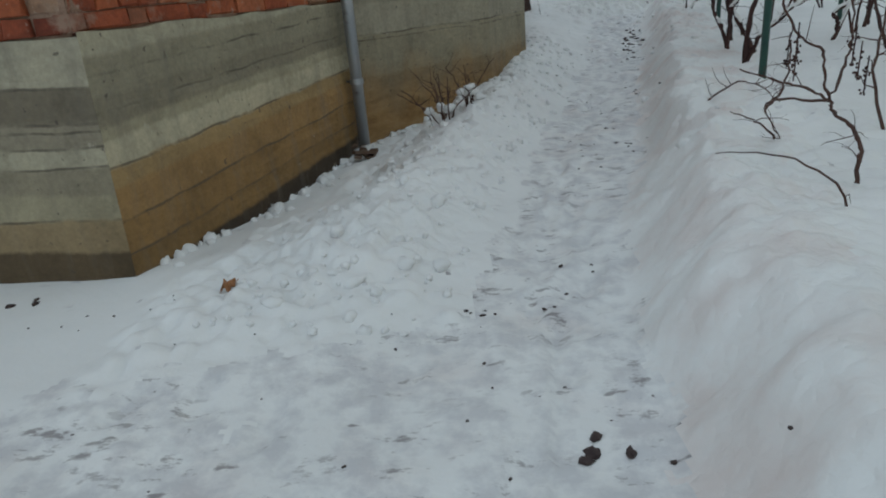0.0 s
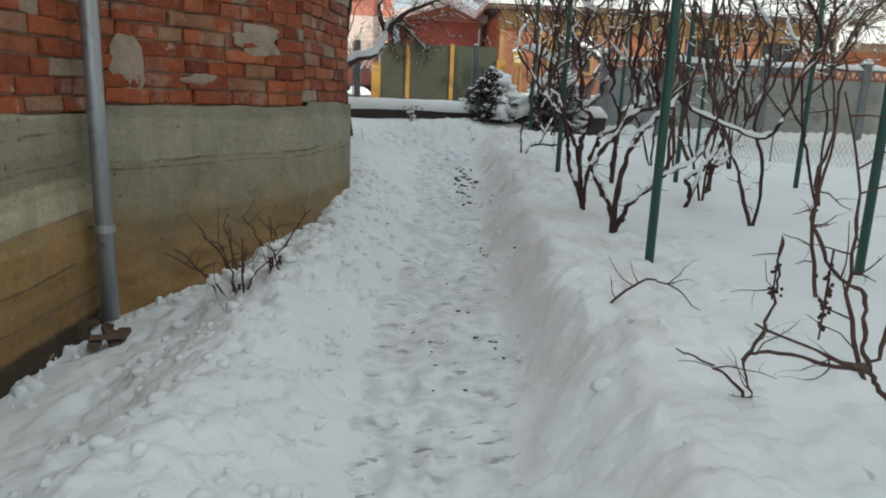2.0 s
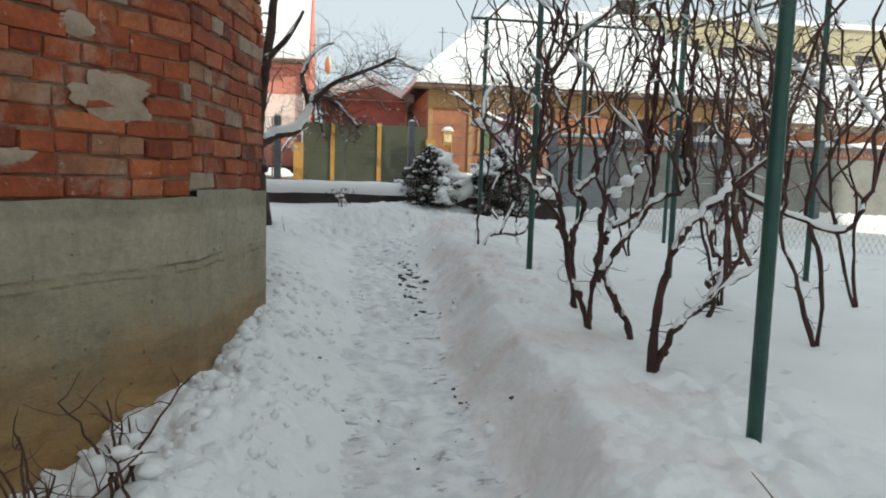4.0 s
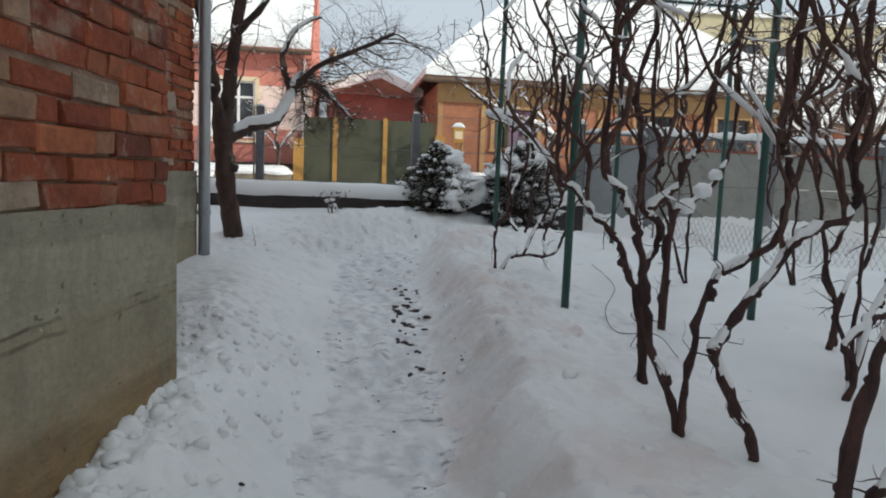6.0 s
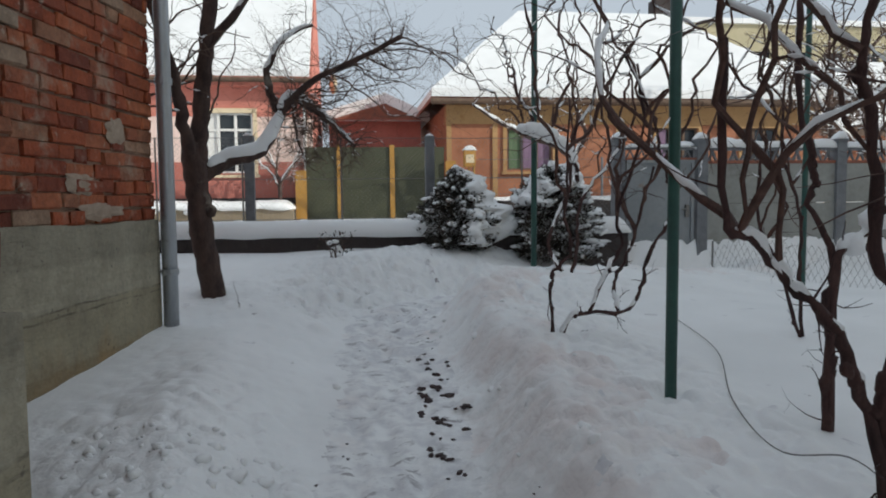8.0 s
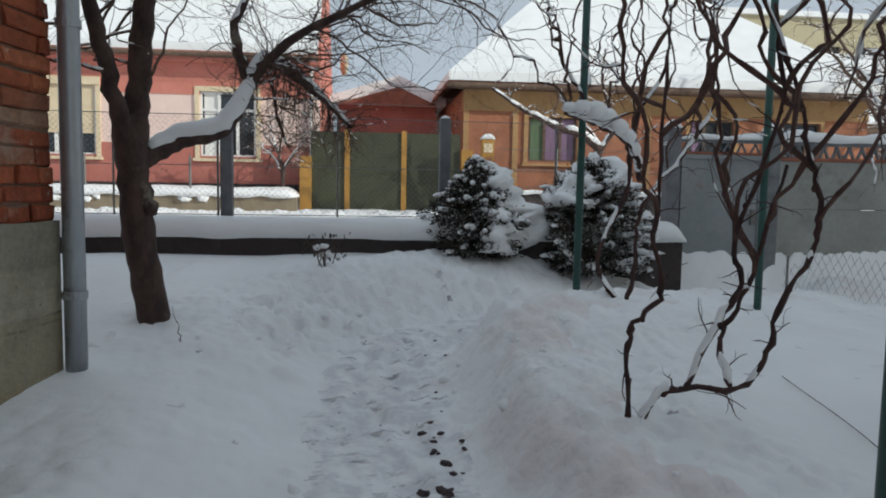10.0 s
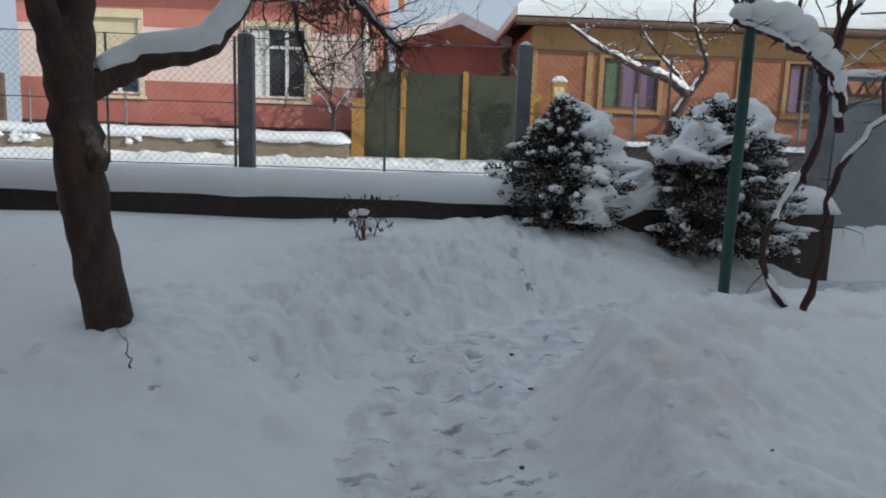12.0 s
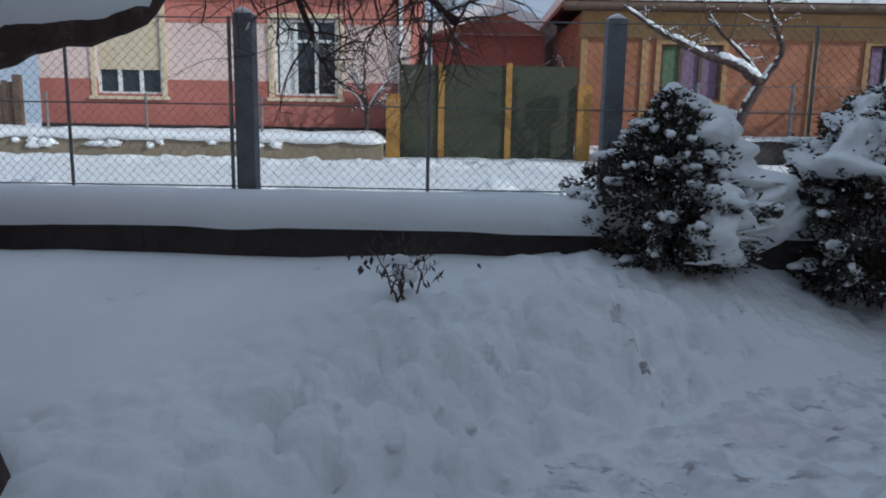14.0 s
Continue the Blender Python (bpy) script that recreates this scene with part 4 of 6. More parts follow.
# fruit tree at the end of the house
r = random.Random(21)
tree = thing("fruit_tree", (1.58, 12.42, 0.6), "bare old fruit tree with snow along its limb", "tree")
gt, gsn = Geo(), Geo()
limb(gt, None, [(1.62, 12.42, 0.35), (1.575, 12.42, 0.78), (1.523, 12.42, 1.09), (1.495, 12.42, 1.31), (1.487, 12.42, 1.47), (1.472, 12.42, 1.68), (1.46, 12.42, 1.80), (1.45, 12.41, 2.0)], 0.100, 0.088, r, 24, 0.005, 14, 0, .12)
gt.blob((1.575, 12.36, 1.44), .045, .05, .055, r, .2)
part("trunk", gt, BARK, tree, smooth=True)
gl, gs = Geo(), Geo()
limb(gl, gs, [(1.47, 12.44, 1.75), (1.515, 12.38, 2.2), (1.58, 12.25, 2.8), (1.66, 12.15, 3.6), (1.7, 12.1, 4.4)], 0.082, 0.038, r, None, .006, 9, .2)
part("limb", gl, BARK, tree, smooth=True)
gl = Geo()
limb(gl, gs, [(1.44, 12.42, 1.78), (1.38, 12.22, 2.15), (1.33, 12.02, 2.45), (1.20, 11.95, 2.9), (1.0, 11.9, 3.6)], 0.058, 0.028, r, None, .008, 8, .3)
part("limb", gl, BARK, tree, smooth=True)
gl = Geo()
arm, armr = limb(gl, None, [(1.49, 12.46, 1.70), (1.62, 12.52, 1.79), (1.76, 12.55, 1.862), (1.94, 12.56, 1.905), (2.05, 12.58, 1.99), (2.16, 12.62, 2.18), (2.24, 12.66, 2.34), (2.45, 12.5, 2.55), (2.75, 12.15, 2.68), (3.05, 11.8, 2.82)], 0.062, 0.018, r, 34, .004, 10)
part("limb", gl, BARK, tree, smooth=True)
cap_pts = [a + Vector((0, 0, q * 0.75 + .012)) for a, q in zip(arm[2:21], armr[2:21])]
gs.tube(cap_pts, [0.022 + 0.042 * math.sin(math.pi * min(1, (i + 2) / 21)) ** .5 for i in range(len(cap_pts))], 9, .08, r)
gl = Geo()
tipA, tipR = limb(gl, gs, [(2.18, 12.65, 2.24), (2.26, 12.72, 2.41), (2.42, 12.90, 2.43), (2.56, 13.08, 2.38), (2.72, 13.25, 2.31), (2.87, 13.36, 2.20), (3.03, 13.42, 2.07)], 0.052, 0.017, r, 20, .006, 8, .9)
part("branch", gl, BARK, tree, smooth=True)
gl = Geo()
limb(gl, gs, [(2.40, 12.88, 2.42), (2.41, 13.08, 2.48), (2.385, 13.18, 2.335), (2.43, 13.2, 2.10), (2.50, 13.2, 1.88)], 0.022, 0.008, r, 16, .008, 6, .7)
dropA = [Vector(q) for q in ((2.40, 13.15, 2.4), (2.39, 13.18, 2.3), (2.41, 13.2, 2.2), (2.43, 13.2, 2.1), (2.47, 13.2, 1.98), (2.50, 13.2, 1.89))]
part("branch", gl, BARK, tree, smooth=True)
gl = Geo()
limb(gl, gs, [(1.58, 12.25, 2.75), (1.8, 12.2, 3.0), (2.0, 12.2, 3.35)], 0.045, 0.02, r, None, .006, 6, .8)
part("branch", gl, BARK, tree, smooth=True)
gl = Geo()
upA, upR = limb(gl, gs, [(2.20, 12.66, 2.26), (2.12, 12.70, 2.46), (2.10, 12.73, 2.66), (2.17, 12.79, 2.86), (2.35, 12.92, 3.05), (2.55, 13.0, 3.15)], 0.040, 0.014, r, 16, .008, 7, .95)
part("branch", gl, BARK, tree, smooth=True)
gtw = Geo()
for k in range(6, len(upA)):
    twigs(gtw, gs, upA[k], Vector((r.uniform(-.3, 1), r.uniform(-.2, 1), r.uniform(-.3, 1))), r.uniform(.35, .7), .0055, 2, r, .35, .7, .2, (3, 5))
for k in range(17, len(arm)):
    for _ in range(2):
        twigs(gtw, gs, arm[k], Vector((r.uniform(-.2, 1), r.uniform(-.2, 1), r.uniform(-.1, 1))), r.uniform(.4, .85), .0065, 2, r, .3, .7, .1, (3, 5))
for k in range(2, len(tipA)):
    for _ in range(2):
        twigs(gtw, gs, tipA[k], Vector((r.uniform(-.9, 1), r.uniform(-.7, .7), r.uniform(-1, .35))), r.uniform(.22, .48), .0062, 2, r, .2, .75, .7, (3, 4))
for k in range(5, len(tipA)):
    for _ in range(2):
        twigs(gtw, gs, tipA[k], Vector((r.uniform(-.6, .4), r.uniform(-.2, .5), r.uniform(-1.4, -.5))), r.uniform(.30, .58), .0052, 2, r, .2, .7, .5, (4, 6))
for q in dropA:
    for _ in range(3):
        twigs(gtw, gs, q, Vector((r.uniform(-1, 1), r.uniform(-.5, .5), r.uniform(-1, .2))), r.uniform(.15, .38), .006, 2, r, .15, .75, .6, (3, 5))
for zb in (2.2, 2.35, 2.5, 2.65, 2.8, 2.95, 3.1, 3.3, 3.5, 3.7, 3.9):
    for base in (Vector((1.56 + (zb - 2) * .06, 12.3, zb)), Vector((1.36 - max(0, zb - 2.4) * .25, 12.05, zb))):
        twigs(gtw, gs, base, Vector((r.uniform(-1, 1), r.uniform(-1, .6), r.uniform(-.3, .8))), r.uniform(.4, .9), .010, 2, r, .2, .65, .3)
for k in range(22, len(arm)):
    twigs(gtw, gs, arm[k], Vector((r.uniform(.5, 1.2), r.uniform(-.1, .8), r.uniform(-.15, .55))), r.uniform(.7, 1.15), .0085, 2, r, .3, .5, .1, (4, 6))
tagged(part("fine_branching", gtw, TWIG, tree), kind="stuff")
tagged(part("snow", gs, SNOW, tree, "soft snow lying on the limbs", True), kind="stuff")


# grapevine pergola: green posts and rails
def green_post(x, y, z0, z1, lean=0.0):
    t = thing("vine_post", (x, y, z0), "green painted steel vine post standing in snow", "post", "vine posts")
    part("tube", Geo().tube([(x, y, z0 - .3), (x + lean, y, z1)], 0.027, 12), GREEN, t, smooth=True)
    part("cap", Geo().tube([(x + lean, y, z1), (x + lean, y, z1 + .015)], 0.030, 12), GREEN, t)


ROW1 = [(2.36, 5.20), (3.44, 8.90), (4.38, 12.08)]
ROW2 = [(3.62, 4.95), (4.74, 8.60), (5.78, 11.85)]
ROW3 = [(4.95, 4.7), (6.05, 8.25), (7.0, 11.5)]
for row, tops in ((ROW1, (3.0, 3.25, 3.5)), (ROW2, (3.0, 3.25, 3.5)), (ROW3, (3.0, 3.25, 3.5))):
    for (x, y), zt in zip(row, tops):
        green_post(x, y, ground_at(x, y), zt, 0.015)
for row in (ROW1, ROW2, ROW3):
    a, b, c = [Vector((x + .015, y, z)) for (x, y), z in zip(row, (2.98, 3.22, 3.47))]
    e0 = a + (a - b) * .25
    t = thing("vine_rail", a, "thin green steel rail along the vine posts", "rail", "vine rails")
    part("bar", Geo().tube([e0, a, b, c, c + (c - b) * .1], 0.017, 6), GREEN, t)
    t = thing("vine_wire", a - Vector((0, 0, 1)), "slack wire strung between vine posts", "wire", "vine wires")
    for dz in (-1.0,):
        part("strand", Geo().tube([q + Vector((-.04, 0, dz + s)) for q, s in ((e0, 0), (a, 0), ((a + b) / 2, -.03), (b, 0), ((b + c) / 2, -.03), (c, 0))], 0.002, 4), WIRE, t)
for i in (0, 1, 2):
    z = (2.98, 3.22, 3.47)[i] + .02
    p0, p1 = ROW1[i], ROW3[i]
    t = thing("vine_rail", (*p0, z), "thin green steel rail across the vine rows", "rail", "vine rails")
    part("bar", Geo().tube([(p0[0] - .2, p0[1] + .03, z), (p1[0] + .3, p1[1] - .05, z)], 0.017, 6), GREEN, t)


def vine(base, stems, seed, r0=0.035, canes=5, snow=0.74, top=3.1, clumps=(), label="gnarled bare grapevine with snow on its stems"):
    """An old vine: gnarled stems from one root, then thin canes up to the rails."""
    r = random.Random(seed)
    z = ground_at(*base)
    b = Vector((base[0], base[1], z - .08))
    t = thing("grapevine", (base[0], base[1], z), label, "grapevine", "grapevines")
    gs = Geo()
    for st_ in stems:
        g = Geo()
        pts = ([] if st_[0] is None else [b]) + [Vector((base[0] + q[0], base[1] + q[1], q[2])) for q in st_ if q]
        line, rad = limb(g, gs, pts, r0 * .50 * r.uniform(.85, 1.1), r0 * .28, r, max(8, int(len(pts) * 4.5)), .0055, 8, snow, .50, .34)
        # swollen knots on the old wood
        for k in range(2, len(line) - 1):
            if r.random() < .16:
                q = line[k] + Vector((r.gauss(0, 1), r.gauss(0, 1), r.gauss(0, .6))) * rad[k] * .45
                g.blob(q, rad[k] * r.uniform(.8, 1.2), rad[k] * r.uniform(.8, 1.2), rad[k] * r.uniform(.9, 1.6), r, .25, 8, 6)
        part("stem", g, VINE, t, smooth=True)
        for _ in range(canes):
            gc = Geo()
            k = r.randint(len(line) // 2, len(line) - 1)
            p = line[k]
            n = 9
            q = [p.copy()]
            dx, dy = r.gauss(0, .5), r.gauss(0, .6)
            for i in range(1, n + 1):
                f = i / n
                q.append(Vector((p.x + dx * f * (1.2 - .5 * f) + r.gauss(0, .035), p.y + dy * f * (1.2 - .5 * f) + r.gauss(0, .035), p.z + (top - p.z) * f + r.gauss(0, .03))))
            cl, cr_ = limb(gc, gs, q, r.uniform(.007, .013), .004, r, 26, .010, 6, snow * .85, .5, .52)
            for _ in range(6):
                j = r.randint(3, len(cl) - 2)
                twigs(gc, gs, cl[j], Vector((r.gauss(0, 1), r.gauss(0, 1), r.gauss(0, .6))), r.uniform(.15, .4), .0045, 1, r, .3, .6, .5, (1, 2), 3)
            part("cane", gc, CANE, t)
        gc = Geo()
        for _ in range(9):
            k = r.randint(2, len(line) - 1)
            twigs(gc, None, line[k], Vector((r.gauss(0, 1), r.gauss(0, 1), r.gauss(.4, .8))), r.uniform(.05, .2), .004, 1, r, 0, .6, .8, (1, 2), 3)
        tagged(part("spur_growth", gc, VINE, t), kind="stuff")
    for dx, dy, z_, rx, rz in clumps:
        gs.blob((base[0] + dx, base[1] + dy, z_), rx, rx * .75, rz, r, .10, 12, 8)
    tagged(part("snow", gs, SNOW, t, "soft snow caught on the bark", True), kind="stuff")


vine((2.60, 6.10), [[(.03, -.01, .82), (.07, -.02, 1.01), (.13, -.04, 1.16), (.2, -.07, 1.24), (.31, -.1, 1.35), (.45, .05, 1.42), (.6, .05, 1.33), (.9, 0, 1.22), (1.1, -.1, 1.16), (1.22, -.12, 1.3), (1.3, -.15, 1.6), (1.4, -.18, 1.85), (1.25, -.1, 2.2)],
                    [(.09, -.03, .65), (.16, -.05, .73), (.23, -.08, .79), (.34, -.11, .9), (.55, -.1, 1.0), (.7, -.1, 1.3)]], 101, .038, 5)
vine((2.80, 6.93), [[(-.06, .02, .66), (-.14, .04, .83), (-.16, .05, 1.0), (-.2, .06, 1.19), (-.23, .07, 1.3), (-.28, .09, 1.4), (-.34, .11, 1.49), (-.3, .15, 1.9), (-.2, .2, 2.4)],
                    [(-.02, -.02, .60), (0, -.03, .85), (.05, -.03, 1.05), (.14, -.04, 1.13), (.31, -.05, 1.22), (.37, -.05, 1.37), (.35, -.06, 1.53), (.30, -.06, 1.60), (.33, -.07, 1.88), (.35, -.07, 2.25)],
                    [None, (.14, -.22, .26), (.11, -.24, .53), (.03, -.22, .68), (-.07, -.22, .85), (-.06, -.22, .90), (.03, -.24, 1.05), (.13, -.28, 1.18), (.16, -.32, 1.27), (.32, -.33, 1.33), (.39, -.33, 1.42), (.34, -.33, 1.53), (.36, -.33, 1.7), (.42, -.3, 2.2)]], 102, .036, 5)
vine((3.06, 7.51), [[(-.04, .01, .9), (-.04, .01, 1.04), (.03, -.01, 1.22), (-.06, .02, 1.32), (-.08, .02, 1.53), (-.11, .03, 1.76), (-.12, .04, 1.86), (-.06, .02, 2.1), (-.1, 0, 2.5)],
                    [(-.05, .01, .84), (-.12, .04, 1.07), (-.19, .06, 1.2), (-.29, .1, 1.3), (-.37, .12, 1.4), (-.44, .14, 1.46), (-.4, .2, 1.9)],
                    [None, (-.05, .02, 1.30), (.08, -.03, 1.42), (.12, -.04, 1.54), (.18, -.06, 1.64), (.25, -.05, 2.0)]], 103, .036, 4)
vine((3.43, 9.97), [[(.10, -.03, .80), (.18, -.05, .82), (.42, -.12, .83), (.5, -.15, .95), (.53, -.16, 1.13), (.65, -.19, 1.34), (.68, -.2, 1.48), (.65, -.19, 1.66), (.6, -.18, 1.78), (.58, -.17, 1.96), (.4, -.12, 2.35)],
                    [(-.02, .01, .96), (0, 0, 1.08), (.10, -.03, 1.2), (.06, -.02, 1.38), (.08, -.02, 1.62), (.1, 0, 2.1)],
                    [None, (.2, -.06, .82), (.33, -.1, 1.13), (.39, -.12, 1.25), (.36, -.11, 1.43), (.51, -.15, 1.88), (.5, -.1, 2.3)],
                    [None, (.38, -.1, .83), (.44, .04, .96), (.5, .02, 1.12), (.57, 0, 1.3), (.7, 0, 1.7)]], 104, .027, 3)
vine((4.62, 11.86), [[(-.15, .05, 1.02), (-.14, .05, 1.25), (.01, 0, 1.58), (.01, 0, 1.86), (.08, -.02, 2.15), (.22, -.07, 2.43), (.24, -.08, 2.8)],
                     [(.07, -.02, 1.02), (.08, -.02, 1.35), (.16, -.05, 1.58), (.33, -.11, 1.8), (.45, -.15, 1.99), (.56, -.18, 2.24), (.53, -.17, 2.61)],
                     [None, (.01, 0, 1.86), (-.07, .02, 1.99), (-.25, .08, 2.08), (-.32, .11, 2.24), (-.43, .14, 2.43), (-.48, .16, 2.7)],
                     [None, (.06, -.06, 1.66), (.02, -.08, 1.80), (-.08, -.10, 1.91), (-.24, -.11, 1.99), (-.40, -.11, 2.04), (-.53, -.08, 2.08)]], 105, .034, 3, clumps=((-.50, -.08, 2.12, .055, .035), (-.42, -.10, 2.12, .075, .050), (-.33, -.11, 2.11, .085, .060), (-.24, -.11, 2.07, .08, .055), (-.15, -.11, 2.01, .07, .05), (-.07, -.10, 1.95, .06, .05), (0, -.08, 1.87, .045, .05), (.035, -.07, 1.78, .035, .06)))
vine((3.88, 7.14), [[(.06, 0, .62), (.02, .03, .72), (.16, .06, .80), (.30, .10, .92), (.42, .12, 1.10), (.38, .14, 1.32), (.5, .16, 1.55), (.62, .2, 1.75), (.5, .2, 2.2)], [(.18, .05, .80), (.36, .08, .84), (.50, .1, .95), (.62, .12, 1.2), (.8, .15, 1.5)]], 112, .038, 2)
vine((3.95, 6.3), [[(.1, .1, .9), (.05, .2, 1.25), (.2, .3, 1.6), (.2, .3, 2.2)], [(-.15, .05, .85), (-.25, .1, 1.15), (-.2, .1, 1.6)]], 107, .028, 3)
vine((4.25, 7.4), [[(.1, .1, .9), (.2, .15, 1.25), (.12, .2, 1.6), (.2, .3, 2.2)], [(-.12, .05, .9), (-.2, .1, 1.3), (-.3, .1, 1.8)]], 108, .028, 3)
vine((4.58, 7.84), [[(.05, 0, .75), (-.05, .03, .95), (.08, .06, 1.15), (.22, .08, 1.40), (.12, .1, 1.7), (.2, .2, 2.3)], [(.15, .05, .85), (.35, .08, 1.0), (.45, .1, 1.3), (.4, .12, 1.7), (.6, .15, 2.1)]], 113, .038, 2)
vine((3.85, 8.41), [[(-.02, 0, .72), (.02, .0, .85), (-.01, .02, 1.05), (.04, .03, 1.22), (-.06, .05, 1.45), (-.04, .06, 1.6), (-.13, .06, 1.85), (-.1, .1, 2.3)], [(.03, .01, 1.20), (.22, .03, 1.34), (.40, .05, 1.5), (.52, .08, 1.75), (.55, .1, 2.2)]], 114, .042, 1, clumps=((.14, .02, 1.30, .06, .05), (.26, .03, 1.40, .07, .05), (.37, .05, 1.50, .05, .04)))
vine((5.1, 9.7), [[(.05, .1, 1.0), (.1, .15, 1.4), (.0, .2, 1.8), (.1, .3, 2.3)], [(-.15, .05, 1.0), (-.3, .1, 1.4), (-.25, .1, 1.9)]], 109, .028, 3)
vine((5.4, 7.2), [[(.05, .1, .9), (.1, .15, 1.3), (.0, .2, 1.7), (.1, .3, 2.3)], [(-.15, .05, .9), (-.25, .1, 1.3), (-.3, .1, 1.8)]], 110, .028, 3)
vine((6.2, 9.6), [[(.05, .1, 1.0), (.1, .15, 1.4), (.0, .2, 1.8), (.1, .3, 2.3)], [(-.15, .05, 1.0), (-.3, .1, 1.4), (-.25, .1, 1.9)]], 111, .028, 3)


# conifers deep in snow
def conifer(x, y, height, width, seed, full, flank, label):
    """A low spreading conifer: sprays of scale leaves, snow lying along their backs."""
    r = random.Random(seed)
    z0 = ground_at(x, y) - .05
    t = thing("conifer", (x, y, z0), label, "conifer", "snowy conifers")
    a0 = math.atan2(-.37, .93)
    gt, gf, gs = Geo(), Geo(), Geo()
    gt.tube([(x, y, z0), (x, y, z0 + height * .9)], [.04, .01], 6)
    part("trunk", gt, BARK, t)

    def profile(f):
        return width / 2 * (min(1, (1 - f) * 1.30 + .03) ** full) * (.84 + .16 * min(1, f / .12))

    def leaf(g, q, dd, size):
        e = q + dd * size
        w = dd.cross(Vector((r.gauss(0, 1), r.gauss(0, 1), 1))).normalized() * size * r.uniform(.13, .24)
        h = dd.cross(w).normalized() * .003
        m = (q + e) / 2
        g.add([q - w * .5, m + w + h, e, m - w + h, m - h * 2], [(0, 1, 2), (0, 2, 3), (0, 4, 1), (4, 2, 1), (0, 3, 4), (4, 3, 2)])
    # dense dark inside
    for _ in range(int(6500 * width)):
        f, a = r.random() ** 1.25 * .93, r.uniform(0, 6.283)
        k = profile(f) * math.sqrt(r.uniform(.03, .60))
        q = Vector((x + math.cos(a) * k, y + math.sin(a) * k, z0 + height * f))
        leaf(gf, q, Vector((math.cos(a), math.sin(a), r.gauss(.1, .7))).normalized(), r.uniform(.03, .065))
    count = int(170 * width)
    for k in range(count):
        f = ((k + r.random()) / count) * .97
        a = k * 2.399 + r.gauss(0, .3)
        lobe = float(fbm(np.array(math.cos(a) * 1.6 + f * 3.5), np.array(math.sin(a) * 1.6 - f * 2.0), 2, seed + 9))
        reach = profile(f) * r.choice((.70, .85, .95, 1.0, 1.12)) * (1 + .30 * lobe)
        side = math.cos(a - a0)
        ln = min(reach, r.uniform(.16, .30) * (1.15 - .45 * f))
        droop = r.uniform(-.25, .50) + .5 * f
        d = Vector((math.cos(a), math.sin(a), droop)).normalized()
        tip = Vector((x + math.cos(a) * reach, y + math.sin(a) * reach, z0 + height * f + .05))
        base = tip - d * ln
        across = d.cross(Vector((0, 0, 1))).normalized()
        wd = r.uniform(.035, .065)
        for _ in range(110):
            s = r.random() ** .8
            taper = 1.15 - .75 * s
            q = base + d * ln * s + across * r.gauss(0, wd * taper) + Vector((0, 0, r.gauss(-.012, .020) - .03 * s * s))
            dd = (d * .9 + across * r.gauss(0, .75) + Vector((0, 0, r.gauss(.0, .45)))).normalized()
            dusted = r.random() < (.20 if side > 0 else .11)
            leaf(gs if dusted else gf, q + (Vector((0, 0, .006)) if dusted else Vector()), dd, r.uniform(.020, .050))
        # snow along the back of the spray
        if r.random() < .50 + .28 * max(0, side) + .25 * max(0, f - .55):
            n = r.choice((3, 4, 5))
            big = r.uniform(.7, 1.2) * (1 + .35 * max(0, side))
            for j in range(n):
                s = .15 + .75 * j / (n - 1)
                q = base + d * ln * s + across * r.gauss(0, wd * .35) + Vector((0, 0, .018 - .03 * s * s))
                gs.blob(q, ln / n * 1.0 * big, wd * r.uniform(.45, .85) * (1.15 - .55 * s) * big, .024 * big * (1.15 - .5 * s) + .005, r, .30, 9, 5, a)
    # heavy masses that have slid together on the flanks and the crown
    for turn, wide, lo, hi, thick in flank:
        nf, na = 30, 22
        vs, fs = [], []
        for shell in (0, 1):
            for p in range(nf + 1):
                f = lo + (hi - lo) * p / nf
                for q in range(na + 1):
                    s_ = q / na * 2 - 1
                    rag = 1 + .75 * float(fbm(np.array(f * 9.0), np.array(turn + (2.0 if s_ > 0 else 0.0)), 3, seed))
                    a = a0 + turn + s_ * wide * max(.25, rag) * (.5 + .5 * min(1, (hi - f) * 3))
                    rim = max(0.0, 1 - s_ * s_) ** .55 * min(1, p / 4) ** .5 * min(1, (nf - p) / 3 + .2)
                    lump = float(fbm(np.array(a * 2.6), np.array(f * 7.0), 3, seed + 5))
                    rad = profile(f) * (.93 + .12 * lump) + (thick * (1 + .7 * lump) * rim if shell else -.03)
                    vs.append((x + math.cos(a) * rad, y + math.sin(a) * rad, z0 + height * f + (.04 * rim if shell else -.01) + .03 * lump))
        m_ = na + 1
        k_ = (nf + 1) * m_
        for p in range(nf):
            for q in range(na):
                b_ = k_ + p * m_ + q
                fs.append((b_, b_ + 1, b_ + m_ + 1, b_ + m_))
                c_ = p * m_ + q
                fs.append((c_, c_ + m_, c_ + m_ + 1, c_ + 1))
        for p in range(nf):
            fs.append((p * m_, k_ + p * m_, k_ + (p + 1) * m_, (p + 1) * m_))
            fs.append((p * m_ + na, (p + 1) * m_ + na, k_ + (p + 1) * m_ + na, k_ + p * m_ + na))
        for q in range(na):
            fs.append((q, q + 1, k_ + q + 1, k_ + q))
            fs.append((nf * m_ + q, k_ + nf * m_ + q, k_ + nf * m_ + q + 1, nf * m_ + q + 1))
        gs.add(vs, fs)
